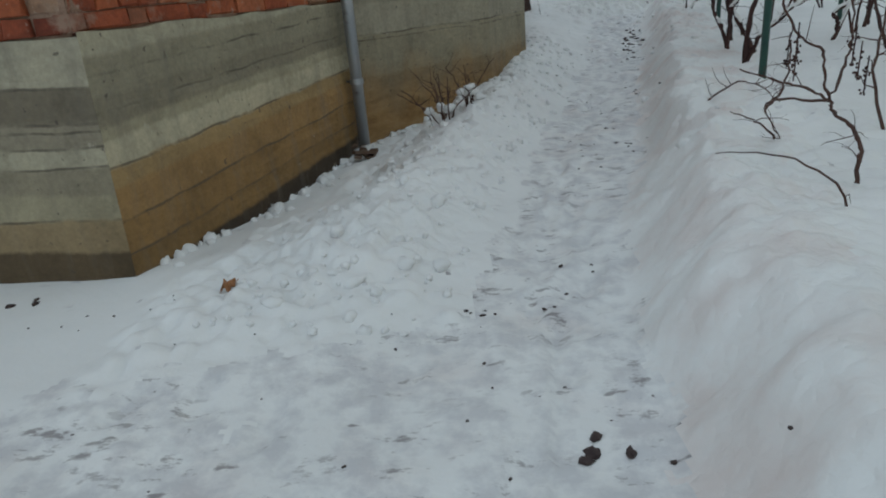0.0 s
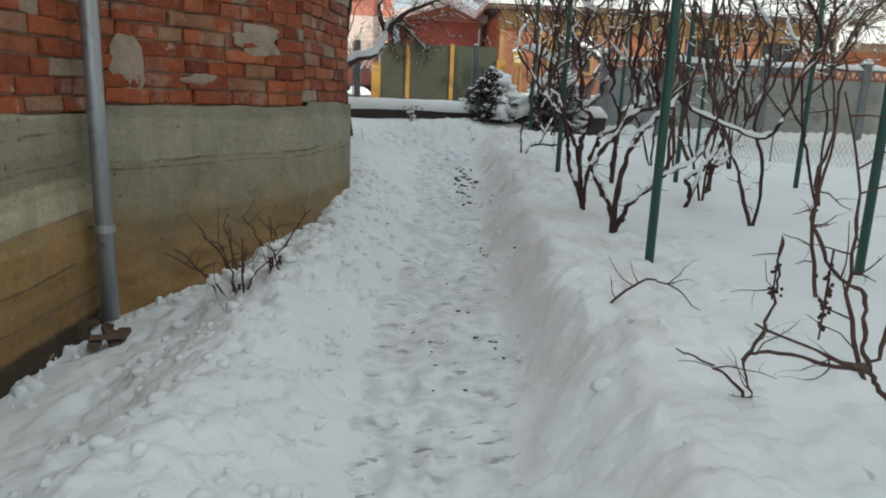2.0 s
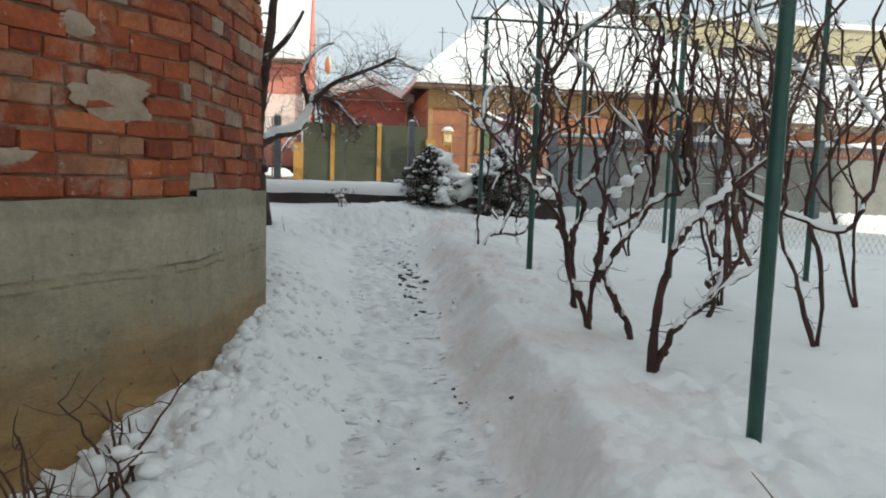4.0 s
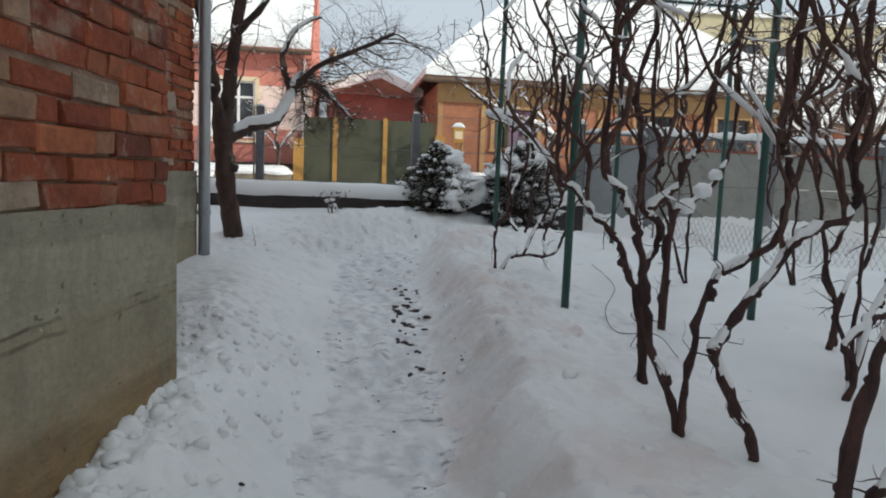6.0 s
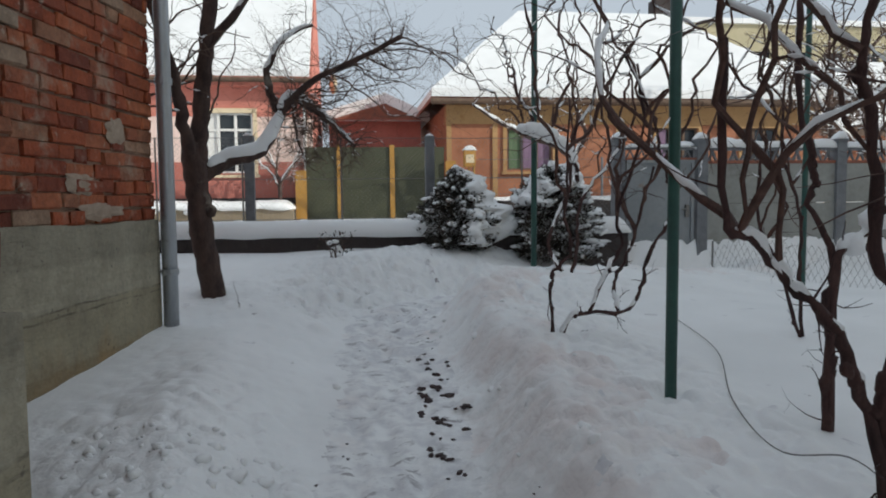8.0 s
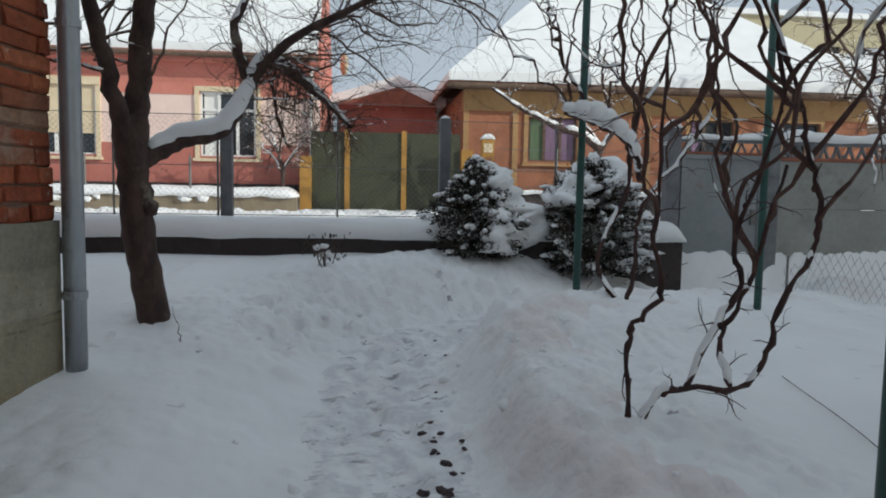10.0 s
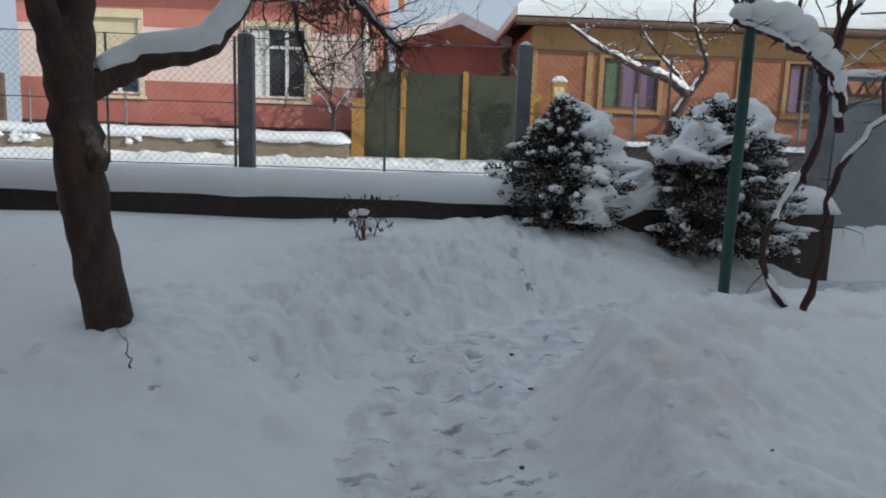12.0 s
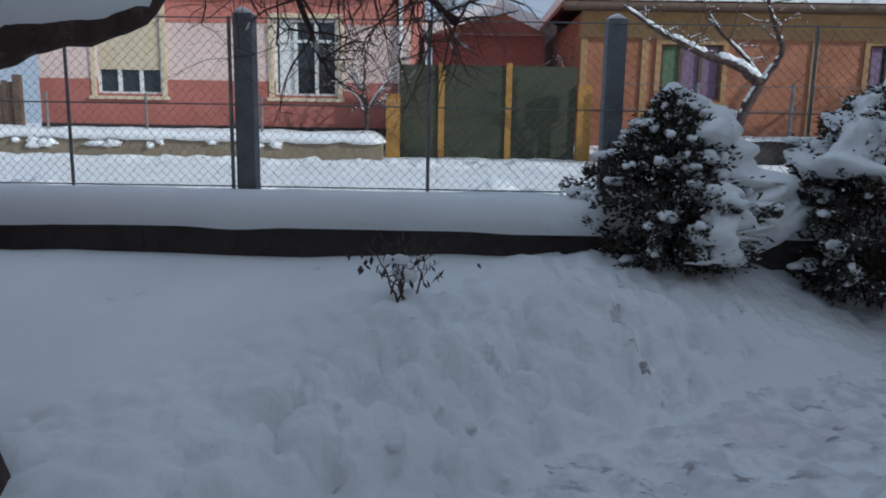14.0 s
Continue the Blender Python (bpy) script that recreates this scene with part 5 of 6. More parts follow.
        # loose clumps and sprays that break the drift's edge
        for _ in range(int(90 * wide)):
            f, s_ = r.uniform(lo, hi * .97), r.choice((-1, 1)) * r.uniform(.35, 1.15)
            a = a0 + turn + s_ * wide * (.5 + .5 * min(1, (hi - f) * 3))
            k = profile(f) * r.uniform(.84, .98)
            q = Vector((x + math.cos(a) * k, y + math.sin(a) * k, z0 + height * f))
            gs.blob(q, r.uniform(.02, .05), r.uniform(.02, .045), r.uniform(.015, .04), r, .3, 8, 5, a)
            for _ in range(4):
                d = Vector((math.cos(a) + r.gauss(0, .5), math.sin(a) + r.gauss(0, .5), r.gauss(0, .5))).normalized()
                leaf(gf, q + d * .03 + Vector((r.gauss(0, .03), r.gauss(0, .03), r.gauss(-.02, .03))), d, r.uniform(.03, .055))
    gs.blob((x, y, z0 + height * .97), .075, .065, .10, r, .14, 11, 7)
    gs.blob((x + .05, y - .02, z0 + height * .90), .10, .08, .07, r, .14, 11, 7)
    tagged(part("foliage", gf, FOLI, t, "dark green to brown scale leaves"), kind="stuff")
    tagged(part("snow_load", gs, SNOW, t, "masses of snow weighing on the branches", True), kind="stuff")


conifer(4.47, 14.28, .93, 1.08, 31, .80, ((.05, .85, .06, 1.0, .13), (-.95, .35, .05, .50, .05)), "small dense conifer with a thick snow drift down one flank")
conifer(5.62, 14.00, 1.13, 1.34, 32, .58, ((.75, .60, .25, .80, .11), (-2.4, .70, .58, .97, .10), (-.6, .55, .74, 1.0, .09)), "dark spreading conifer with snow on its upper branches")


# ---------------------------------------------------------------- small plants and litter in the yard
def shrub(name, x, y, seed, count, height, spread, label, category, snow=.5, mat=None, rad=.007):
    r = random.Random(seed)
    z = ground_at(x, y)
    t = thing(name, (x, y, z), label, category)
    g, gs = Geo(), Geo()
    for _ in range(count):
        a, k = r.uniform(0, 6.28), r.uniform(.15, 1) * spread
        b = Vector((x + r.gauss(0, .03), y + r.gauss(0, .03), z - .05))
        h = height * r.uniform(.55, 1.05)
        q = [b, b + Vector((math.cos(a) * k * .4, math.sin(a) * k * .4, h * .55)), b + Vector((math.cos(a) * k, math.sin(a) * k, h))]
        ln, _ = limb(g, gs, q, rad, rad * .4, r, 9, .006, 5, snow)
        for _ in range(3):
            twigs(g, None, ln[r.randint(3, 8)], Vector((r.gauss(0, 1), r.gauss(0, 1), .8)), r.uniform(.08, .18), rad * .4, 0, r)
    tagged(part("stem_clump", g, mat or CANE, t), kind="stuff")
    if snow:
        for _ in range(6):
            gs.blob((x + r.gauss(0, .05), y + r.gauss(0, .05), z + r.uniform(.03, .16)), r.uniform(.025, .05), r.uniform(.02, .04), r.uniform(.02, .035), r, .2)
        tagged(part("snow", gs, SNOW, t, smooth=True), kind="stuff")
    return t


shrub("shrub", .05, 5.42, 41, 11, .46, .34, "leafless shrub half buried in snow by the wall", "shrub")
shrub("shrub", .28, 5.66, 45, 6, .36, .30, "leafless shrub half buried in snow by the wall", "shrub", .4)
# rose with shrivelled leaves in front of the low wall
r = random.Random(43)
rz = ground_at(2.86, 13.66)
rose = shrub("rose_bush", 2.86, 13.66, 42, 9, .26, .26, "small rose bush with shrivelled dark leaves in snow", "shrub", .3, TWIG, .006)
g = Geo()
for _ in range(70):
    c = Vector((2.86 + r.gauss(0, .13), 13.66 + r.gauss(0, .08), rz + r.uniform(.06, .28)))
    d = Vector((r.gauss(0, .4), r.gauss(0, .4), -1)).normalized() * r.uniform(.03, .06)
    w = Vector((r.gauss(0, 1), r.gauss(0, 1), 0)).normalized() * r.uniform(.008, .016)
    g.add([c, c + d * .5 + w, c + d, c + d * .5 - w, c + d * .5 + w.cross(d).normalized() * .006], [(0, 1, 4), (1, 2, 4), (2, 3, 4), (3, 0, 4), (0, 3, 2, 1)])
tagged(part("leaf_cluster", g, FOLI, rose, "shrivelled dark leaves"), kind="stuff")


def cut_twig(pts, label, side=6, seed=1, rad=.007):
    r = random.Random(seed)
    t = thing("cut_twig", pts[0], label, "twig", "loose twigs")
    g = Geo()
    ln, _ = limb(g, None, pts, rad, rad * .35, r, 14, .006, 5)
    for _ in range(side):
        twigs(g, None, ln[r.randint(2, 12)], Vector((r.gauss(0, 1), r.gauss(0, 1), r.uniform(0, .8))), r.uniform(.08, .26), rad * .5, 1, r, 0, .6, .3, (0, 2), 4)
    part("wood", g, CANE, t)


def on_snow(x, y, h=.0):
    return (x, y, ground_at(x, y) + h)


cut_twig([on_snow(1.69, 3.46, -.02), on_snow(1.60, 3.52, .08), on_snow(1.50, 3.62, .12)], "thin forked vine twig sticking out of snow", 2, 52)
cut_twig([on_snow(1.47, 2.42, -.03), (1.43, 2.465, .50), (1.32, 2.52, .58), (1.2, 2.58, .61), (1.06, 2.66, .60)], "thin bowed vine twig sticking out of snow", 1, 53, .006)
cut_twig([on_snow(1.63, 4.36, -.02), on_snow(1.80, 4.42, .07), on_snow(1.95, 4.40, .10), on_snow(2.08, 4.30, .02)], "thin forked vine twig sticking out of snow", 5, 54)
# long bare cane with dried grape bunches beside the path
CANES = ([(1.63, 2.68, 0.43), (1.63, 2.68, 0.54), (1.67, 2.8, 0.61), (1.67, 2.96, 0.65), (1.69, 3.05, 0.69)],
         [(1.69, 3.05, 0.69), (1.53, 2.93, 0.77), (1.375, 2.834, 0.82), (1.277, 3.009, 0.859)],
         [(1.69, 3.05, 0.69), (1.66, 3.06, 0.79), (1.64, 3.06, 0.9), (1.57, 3.08, 0.95), (1.49, 3.09, 1.06), (1.47, 3.09, 1.2), (1.5, 3.09, 1.33), (1.5, 3.09, 1.48)],
         [(1.69, 3.05, 0.69), (1.73, 3.05, 0.82), (1.75, 3.04, 0.92), (1.74, 3.05, 1.1), (1.7, 3.05, 1.24)],
         [(1.69, 3.05, 0.69), (1.58, 3.27, 0.67), (1.56, 3.37, 0.61), (1.69, 3.46, 0.44)],
         [(1.56, 3.37, 0.61), (1.66, 3.41, 0.7), (1.67, 3.4, 0.84), (1.67, 3.4, 0.98)])
BUNCHES = [(1.66, 3.4, 0.86), (1.54, 3.08, 0.93), (1.54, 3.08, 0.85), (1.76, 3.04, 0.9), (1.79, 3.04, 0.84), (1.82, 3.03, 0.78)]
r = random.Random(55)
cane = thing("vine_cane", on_snow(1.63, 2.68), "long bare vine cane with dried grape bunches", "vine cane")
for k, pts in enumerate(CANES):
    g = Geo()
    ln, _ = limb(g, None, pts, .010 if k == 0 else .0065, .0065 if k == 0 else .003, r, 5 * len(pts), .004, 5, 0, .4)
    for _ in range(4):
        twigs(g, None, ln[r.randint(3, len(ln) - 1)], Vector((r.gauss(0, 1), r.gauss(0, 1), r.gauss(0, .6))), r.uniform(.05, .18), .0028, 1, r, 0, .6, .4, (0, 2), 3)
    part("shoot", g, CANE, cane)
for b in BUNCHES:
    g = Geo()
    for _ in range(16):
        g.blob((b[0] + r.gauss(0, .010), b[1] + r.gauss(0, .010), b[2] + r.uniform(-.07, .05)), .0055, .0055, .006, r, .2, 5, 4)
    g.tube([(b[0], b[1], b[2] - .07), (b[0] + .004, b[1], b[2] + .09)], .003, 4)
    part("shrivelled_fruit", g, VINE, cane, "shrivelled dark grape bunch")
cut_twig([on_snow(2.30, 3.6, -.02), on_snow(2.25, 3.7, .3), on_snow(2.35, 3.8, .6), on_snow(2.3, 3.9, 1.0)], "thin bare vine cane standing in snow", 9, 56, .010)
cut_twig([on_snow(3.0, 4.6, -.02), on_snow(2.95, 4.65, .4), on_snow(3.05, 4.7, .8), on_snow(3.0, 4.75, 1.3)], "thin bare vine cane standing in snow", 9, 57, .012)
cut_twig([on_snow(3.57, 5.54, -.05), on_snow(3.57, 5.54, .09)], "short cut stake in snow", 0, 58, .014)
cut_twig([on_snow(1.75, 11.9, -.02), on_snow(1.73, 11.92, .11)], "thin stem sticking out of snow", 1, 59, .004)
cut_twig([on_snow(-.10, 1.02, .01), on_snow(-.06, .93, .02), on_snow(-.03, .86, .012)], "thin stem lying on trodden snow", 0, 60, .003)
wire = thing("loose_wire", on_snow(3.7, 8.6), "thin loose wire trailing over the snow", "wire")
part("strand", Geo().tube(spline([on_snow(4.6, 10.4, .02), on_snow(4.28, 9.57, .02), on_snow(3.66, 8.75, .015), on_snow(3.37, 8.2, .03), on_snow(3.49, 8.0, .05), on_snow(3.4, 7.7, .02)], 40), .0032, 4), WIRE, wire)


mf = thing("garden_mesh", (8.0, 11.6, .7), "low sagging wire mesh in the garden", "fence")
g = Geo()
ma, mb_ = Vector((7.3, 13.1, 0)), Vector((8.9, 9.2, 0))
nm = 60
for k in range(nm):
    for s_ in (1, -1):
        pts = []
        for q in range(7):
            f = (k + (.5 * s_ if q % 2 else 0)) / nm
            p_ = ma.lerp(mb_, f)
            p_.z = ground_at(p_.x, p_.y) - .05 + .07 * q + .03 * math.sin(f * 9)
            pts.append(p_)
        g.tube(pts, .002, 3, cap=False)
part("mesh", g, WIRE, mf)
for f in (0.0, .5, 1.0):
    p_ = ma.lerp(mb_, f)
    z_ = ground_at(p_.x, p_.y)
    part("stake", Geo().tube([(p_.x, p_.y, z_ - .2), (p_.x, p_.y, z_ + .45)], .012, 6), WIRE, mf)


# dark clods of earth on the trodden snow
r = random.Random(61)


def clods(places, label, seed):
    r = random.Random(seed)
    g = Geo()
    for cx, cy, n, sx, sy, big in places:
        for _ in range(n):
            x, y, s = cx + r.gauss(0, sx), cy + r.gauss(0, sy), big * r.uniform(.35, 1.1)
            g.blob((x, y, ground_at(x, y) + s * .12), s, s * r.uniform(.5, .9), s * .38, r, .35, 7, 4, r.uniform(0, 3))
    setting("earth_clods", g, SOIL, label, "earth clods", False, "stuff")


clods([(.44, 1.66, 7, .07, .07, .024), (.35, 1.9, 5, .2, .2, .010), (.0, 1.7, 6, .4, .25, .010), (-.6, 1.9, 9, .5, .35, .010), (-2.06, 2.76, 30, .12, .09, .030),
       (-1.5, 2.65, 9, .35, .1, .012), (.15, 2.55, 8, .12, .05, .014), (.60, 2.7, 4, .06, .15, .014), (.35, 1.35, 3, .15, .05, .016), (-.2, 1.35, 3, .2, .08, .012)], "dark crumbs of earth on trodden snow", 62)
clods([(2.50, 9.3, 10, .04, .16, .028), (2.62, 9.75, 12, .04, .14, .032), (2.75, 10.2, 14, .05, .15, .036), (2.90, 10.65, 10, .05, .15, .030), (2.44, 8.9, 5, .04, .12, .026), (1.9, 7.0, 10, .05, .5, .018), (1.35, 5.1, 9, .05, .4, .015),
       (2.55, 8.55, 3, .12, .06, .014), (2.95, 10.9, 9, .2, .4, .012), (3.0, 12.2, 7, .35, .2, .014), (1.4, 6.6, 12, .12, .5, .012), (1.0, 4.9, 12, .12, .4, .012), (2.0, 8.6, 12, .1, .5, .012)], "dark crumbs of earth along the path", 63)
# frozen snow chunks beside the path
g = Geo()
for _ in range(90):
    i = r.randrange(3, len(WAY) - 2)
    t = r.random()
    q = WAY[i] * (1 - t) + WAY[i + 1] * t
    v = WAY[i + 1] - WAY[i]
    v = v / np.hypot(*v)
    off = (.36 + abs(r.gauss(0, .32))) * (1 if r.random() < .7 else -.9)
    x, y = q[0] - v[1] * off, q[1] + v[0] * off
    if y > 9.5 and x < 2.9 and off > 0 and r.random() < .8:
        continue
    s = r.choice((.010, .014, .018, .024, .032, .04)) * r.uniform(.8, 1.15)
    g.blob((x, y, ground_at(x, y) + s * .05), s * r.uniform(.8, 1.4), s, s * r.uniform(.6, 1), r, .28, 7, 5, r.uniform(0, 3))
# crumbs thrown over the bank towards the house
for _ in range(620):
    i = r.choice((2, 3, 4, 4, 5, 5, 6))
    t = r.random()
    q = WAY[i] * (1 - t) + WAY[i + 1] * t
    v = WAY[i + 1] - WAY[i]
    v = v / np.hypot(*v)
    off = r.uniform(.42, 1.35)
    x, y = q[0] - v[1] * off, q[1] + v[0] * off
    s = r.choice((.008, .010, .013, .016, .022, .030)) * r.uniform(.8, 1.2)
    g.blob((x, y, ground_at(x, y) + s * .15), s * r.uniform(.8, 1.4), s, s * r.uniform(.6, 1), r, .32, 7, 5, r.uniform(0, 3))
# lumps fallen against the foot of the house
for a, b in ((P0, P1), (P1, P2), (P2, P3)):
    m, ln = frame_of(a, b)
    for _ in range(int(26 * ln)):
        q = m @ Vector((r.uniform(.1, ln), -.05 - abs(r.gauss(0, .07)), 0))
        s = r.choice((.010, .014, .018, .022, .028, .040)) * r.uniform(.8, 1.15)
        g.blob((q.x, q.y, ground_at(q.x, q.y) + s * .1), s * r.uniform(.8, 1.3), s, s * r.uniform(.6, 1.1), r, .3, 8, 5, r.uniform(0, 3))
setting("snow_chunks", g, SNOW, "loose lumps of shovelled snow beside the path", "snow lumps", True, "stuff")
leaf = thing("dead_leaf", on_snow(-.93, 2.80), "crumpled brown dead leaf on snow", "leaf")
g = Geo()
c = Vector(on_snow(-.93, 2.80, .02))
vs, fs = [c + Vector((0, 0, .02))], []
for i in range(11):
    a = 6.28 * i / 11
    k = .031 * (1 + .35 * math.sin(i * 2.4))
    vs.append(c + Vector((math.cos(a) * k, math.sin(a) * k, .03 * math.sin(i * 1.9))))
fs = [(0, 1 + i, 1 + (i + 1) % 11) for i in range(11)]
g.add(vs, fs)
g.add([v - Vector((0, 0, .006)) for v in vs], [tuple(reversed(f)) for f in fs])
part("blade", g, LEAFM, leaf)
part("stalk", Geo().tube([c, c + Vector((.045, .015, .02))], .0025, 4), LEAFM, leaf)


# ---------------------------------------------------------------- across the street
def window_in(parent, u0, u1, z0, z1, d, frame_mat, inner, cols, surround=None, transom=None, curtains=()):
    w = part("window", Geo().sbox(u0, u1, d + .10, d + .12, z0, z1), GLASS, parent, "framed window with dark panes")
    f = .05
    for a in ((u0 - .02, u0 + f, z0, z1), (u1 - f, u1 + .02, z0, z1), (u0 + f, u1 - f, z1 - f, z1), (u0 + f, u1 - f, z0, z0 + f)):
        part("window_frame", Geo().sbox(a[0], a[1], d + .03, d + .10, a[2], a[3]), frame_mat, w)
    for i in range(1, cols):
        uc = u0 + (u1 - u0) * i / cols
        part("mullion", Geo().sbox(uc - .04, uc + .04, d + .035, d + .10, z0 + f, z1 - f), frame_mat, w)
    if transom:
        for i in range(cols):
            a, b = u0 + (u1 - u0) * i / cols + .045, u0 + (u1 - u0) * (i + 1) / cols - .045
            part("transom", Geo().sbox(a, b, d + .035, d + .10, transom - .035, transom + .035), frame_mat, w)
    for a, b, m in curtains:
        part("curtain", Geo().sbox(a, b, d + .085, d + .099, z0 + f, z1 - f), m, w)
    if surround:
        s = .14
        for a in ((u0 - s, u0 - .02, z0 - .06, z1 + s), (u1 + .02, u1 + s, z0 - .06, z1 + s), (u0 - .02, u1 + .02, z1, z1 + s)):
            part("window_surround", Geo().sbox(a[0], a[1], d - .05, d + .06, a[2], a[3]), surround, w)
        part("window_sill", Geo().sbox(u0 - s - .05, u1 + s + .05, d - .10, d + .05, z0 - .14, z0 - .06), surround, w)
    return w


def wall_with_holes(u0, u1, d0, d1, z0, z1, holes):
    """Street wall with openings right through it, cut into rows and bays."""
    g = Geo()
    us = sorted({u0, u1, *[h[0] for h in holes], *[h[1] for h in holes]})
    zs = sorted({z0, z1, *[h[2] for h in holes], *[h[3] for h in holes]})
    us, zs = [u for u in us if u0 <= u <= u1], [z for z in zs if z0 <= z <= z1]
    nu, nz = len(us), len(zs)
    solid = {}
    for i in range(nu - 1):
        for j in range(nz - 1):
            mu, mz = (us[i] + us[i + 1]) / 2, (zs[j] + zs[j + 1]) / 2
            solid[i, j] = not any(h[0] < mu < h[1] and h[2] < mz < h[3] for h in holes)

    def v(i, j, k):
        return (i * nz + j) * 2 + k
    vs = [S(u, d, z) for u in us for z in zs for d in (d0, d1)]
    fs = []
    for (i, j), ok in solid.items():
        if not ok:
            continue
        fs.append((v(i, j, 0), v(i + 1, j, 0), v(i + 1, j + 1, 0), v(i, j + 1, 0)))
        fs.append((v(i, j, 1), v(i, j + 1, 1), v(i + 1, j + 1, 1), v(i + 1, j, 1)))
        for (p, q), (a, b) in (((i - 1, j), ((i, j), (i, j + 1))), ((i + 1, j), ((i + 1, j + 1), (i + 1, j))), ((i, j - 1), ((i + 1, j), (i, j))), ((i, j + 1), ((i, j + 1), (i + 1, j + 1)))):
            if not solid.get((p, q), False):
                fs.append((v(*a, 0), v(*b, 0), v(*b, 1), v(*a, 1)))
    return g.add(vs, fs)


F = 13.5
# salmon house
pink = thing("salmon_house", S(-4.5, F, 1.4), "salmon plastered street house under a snowy roof", "house")
hol = [(-3.2, -1.68, 2.42, 4.22), (-7.6, -6.0, 2.40, 4.35)]
part("wall", wall_with_holes(-9.05, .10, F, F + .35, 2.75, 4.85, hol), PALE, pink, "pale pink band of plaster")
part("wall", wall_with_holes(-9.05, .10, F - .02, F + .33, 1.2, 2.75, hol), REDP, pink, "brick-red lower plaster")
part("wall", wall_with_holes(-9.05, .10, F - .02, F + .33, 4.12, 5.15, hol), PINK, pink, "salmon upper plaster")
part("base", Geo().sbox(-9.05, .10, F - .05, F - .021, 1.2, 1.66), WALLC, pink, "dark base course")
apex = 9.4
for u0, u1 in ((-.25, .10), (-9.05, -8.7)):
    vs = [S(u, d, z) for u in (u0, u1) for d, z in ((F + .35, 1.2), (F + 9, 1.2), (F + 9, 5.15), (F + 4.6, apex), (F + .35, 5.4))]
    part("gable", Geo().add(vs, [(0, 1, 2, 3, 4), (9, 8, 7, 6, 5)] + [(i, i + 5, (i + 1) % 5 + 5, (i + 1) % 5) for i in range(5)]), PINK, pink)
part("wall", Geo().sbox(-8.7, -.25, F + 8.7, F + 9, 1.2, 5.15), PINK, pink)


def roof_slab(u0, u1, d0, z0, d1, z1, thick):
    vs = [S(u, d, z + k) for k in (0, thick) for u, d, z in ((u0, d0, z0), (u1, d0, z0), (u1, d1, z1), (u0, d1, z1))]
    return Geo().add(vs, [(3, 2, 1, 0), (4, 5, 6, 7), (0, 1, 5, 4), (1, 2, 6, 5), (2, 3, 7, 6), (3, 0, 4, 7)])


rf = part("roof", roof_slab(-9.3, .05, F - .42, 5.12, F + 4.6, apex + .12, .10), TILE, pink, "tiled roof under snow")
part("roof_snow", roof_slab(-9.3, .06, F - .36, 5.24, F + 4.6, apex + .24, .26), SNOW, rf, "thick even snow cover")
part("roof_back", roof_slab(-9.3, .05, F + 4.6, apex + .12, F + 9.4, 5.1, .30), SNOW, rf)
part("gutter", Geo().tube([S(-9.3, F - .48, 5.16), S(.1, F - .48, 5.14)], .07, 8), TIMBER, pink, "dark gutter")
part("downpipe", Geo().tube([S(-.12, F - .08, 5.1), S(-.12, F - .08, 1.5)], .05, 8), WHITE, pink, "white downpipe")
part("cornice", Geo().sbox(-9.1, .12, F - .30, F - .021, 5.0, 5.11), PINK, pink)
window_in(pink, -3.2, -1.68, 2.42, 4.22, F, WHITE, None, 3, CREAM, 3.72, ((-3.1, -2.75, WHITE),))
wsh = window_in(pink, -7.6, -6.0, 2.40, 4.35, F, WHITE, None, 3, CREAM)
for k in range(26):
    z = 2.98 + 1.37 * k / 26
    part("shutter_slat", Geo().sbox(-7.55, -6.05, F + .012, F + .028 + .003 * (k % 2), z, z + .05), CREAM, wsh)
part("shutter_box", Geo().sbox(-7.8, -5.85, F - .09, F - .055, 4.30, 4.52), CREAM, wsh)
part("satellite_dish", Geo().blob(S(.7, F + 3.6, 5.7), .12, .34, .36, random.Random(3), .02, 14, 7), CREAM, pink, "pale round dish")

# ochre and rust house
brown = thing("ochre_house", S(9, F, 1.4), "rust and ochre plastered house under a snowy hipped roof", "house")
hol = [(6.2, 7.66, 2.48, 3.78), (11.2, 12.6, 2.5, 3.82), (14.2, 15.4, 2.5, 3.82)]
part("wall", wall_with_holes(4.25, 17.0, F, F + .4, 1.2, 3.92, hol), RUST, brown, "rust-coloured weathered plaster")
part("wall", Geo().sbox(4.25, 17.0, F - .04, F + .4, 3.92, 4.52), OCHRE, brown, "ochre frieze under the eaves")
part("wall", Geo().sbox(4.25, 4.65, F + .4, F + 8, 1.2, 4.52), RUST, brown)
part("wall", Geo().sbox(16.6, 17.0, F + .4, F + 8, 1.2, 4.52), RUST, brown)
part("wall", Geo().sbox(4.65, 16.6, F + 7.6, F + 8, 1.2, 4.52), RUST, brown)
for u in (4.25, 5.72, 9.8):
    part("pilaster", Geo().sbox(u, u + .16, F - .045, F - .002, 1.5, 3.92), OCHRE, brown)
rz0, rz1 = 4.56, 8.15
E0, E1, R0, R1 = 3.7, 17.6, 7.55, 13.2
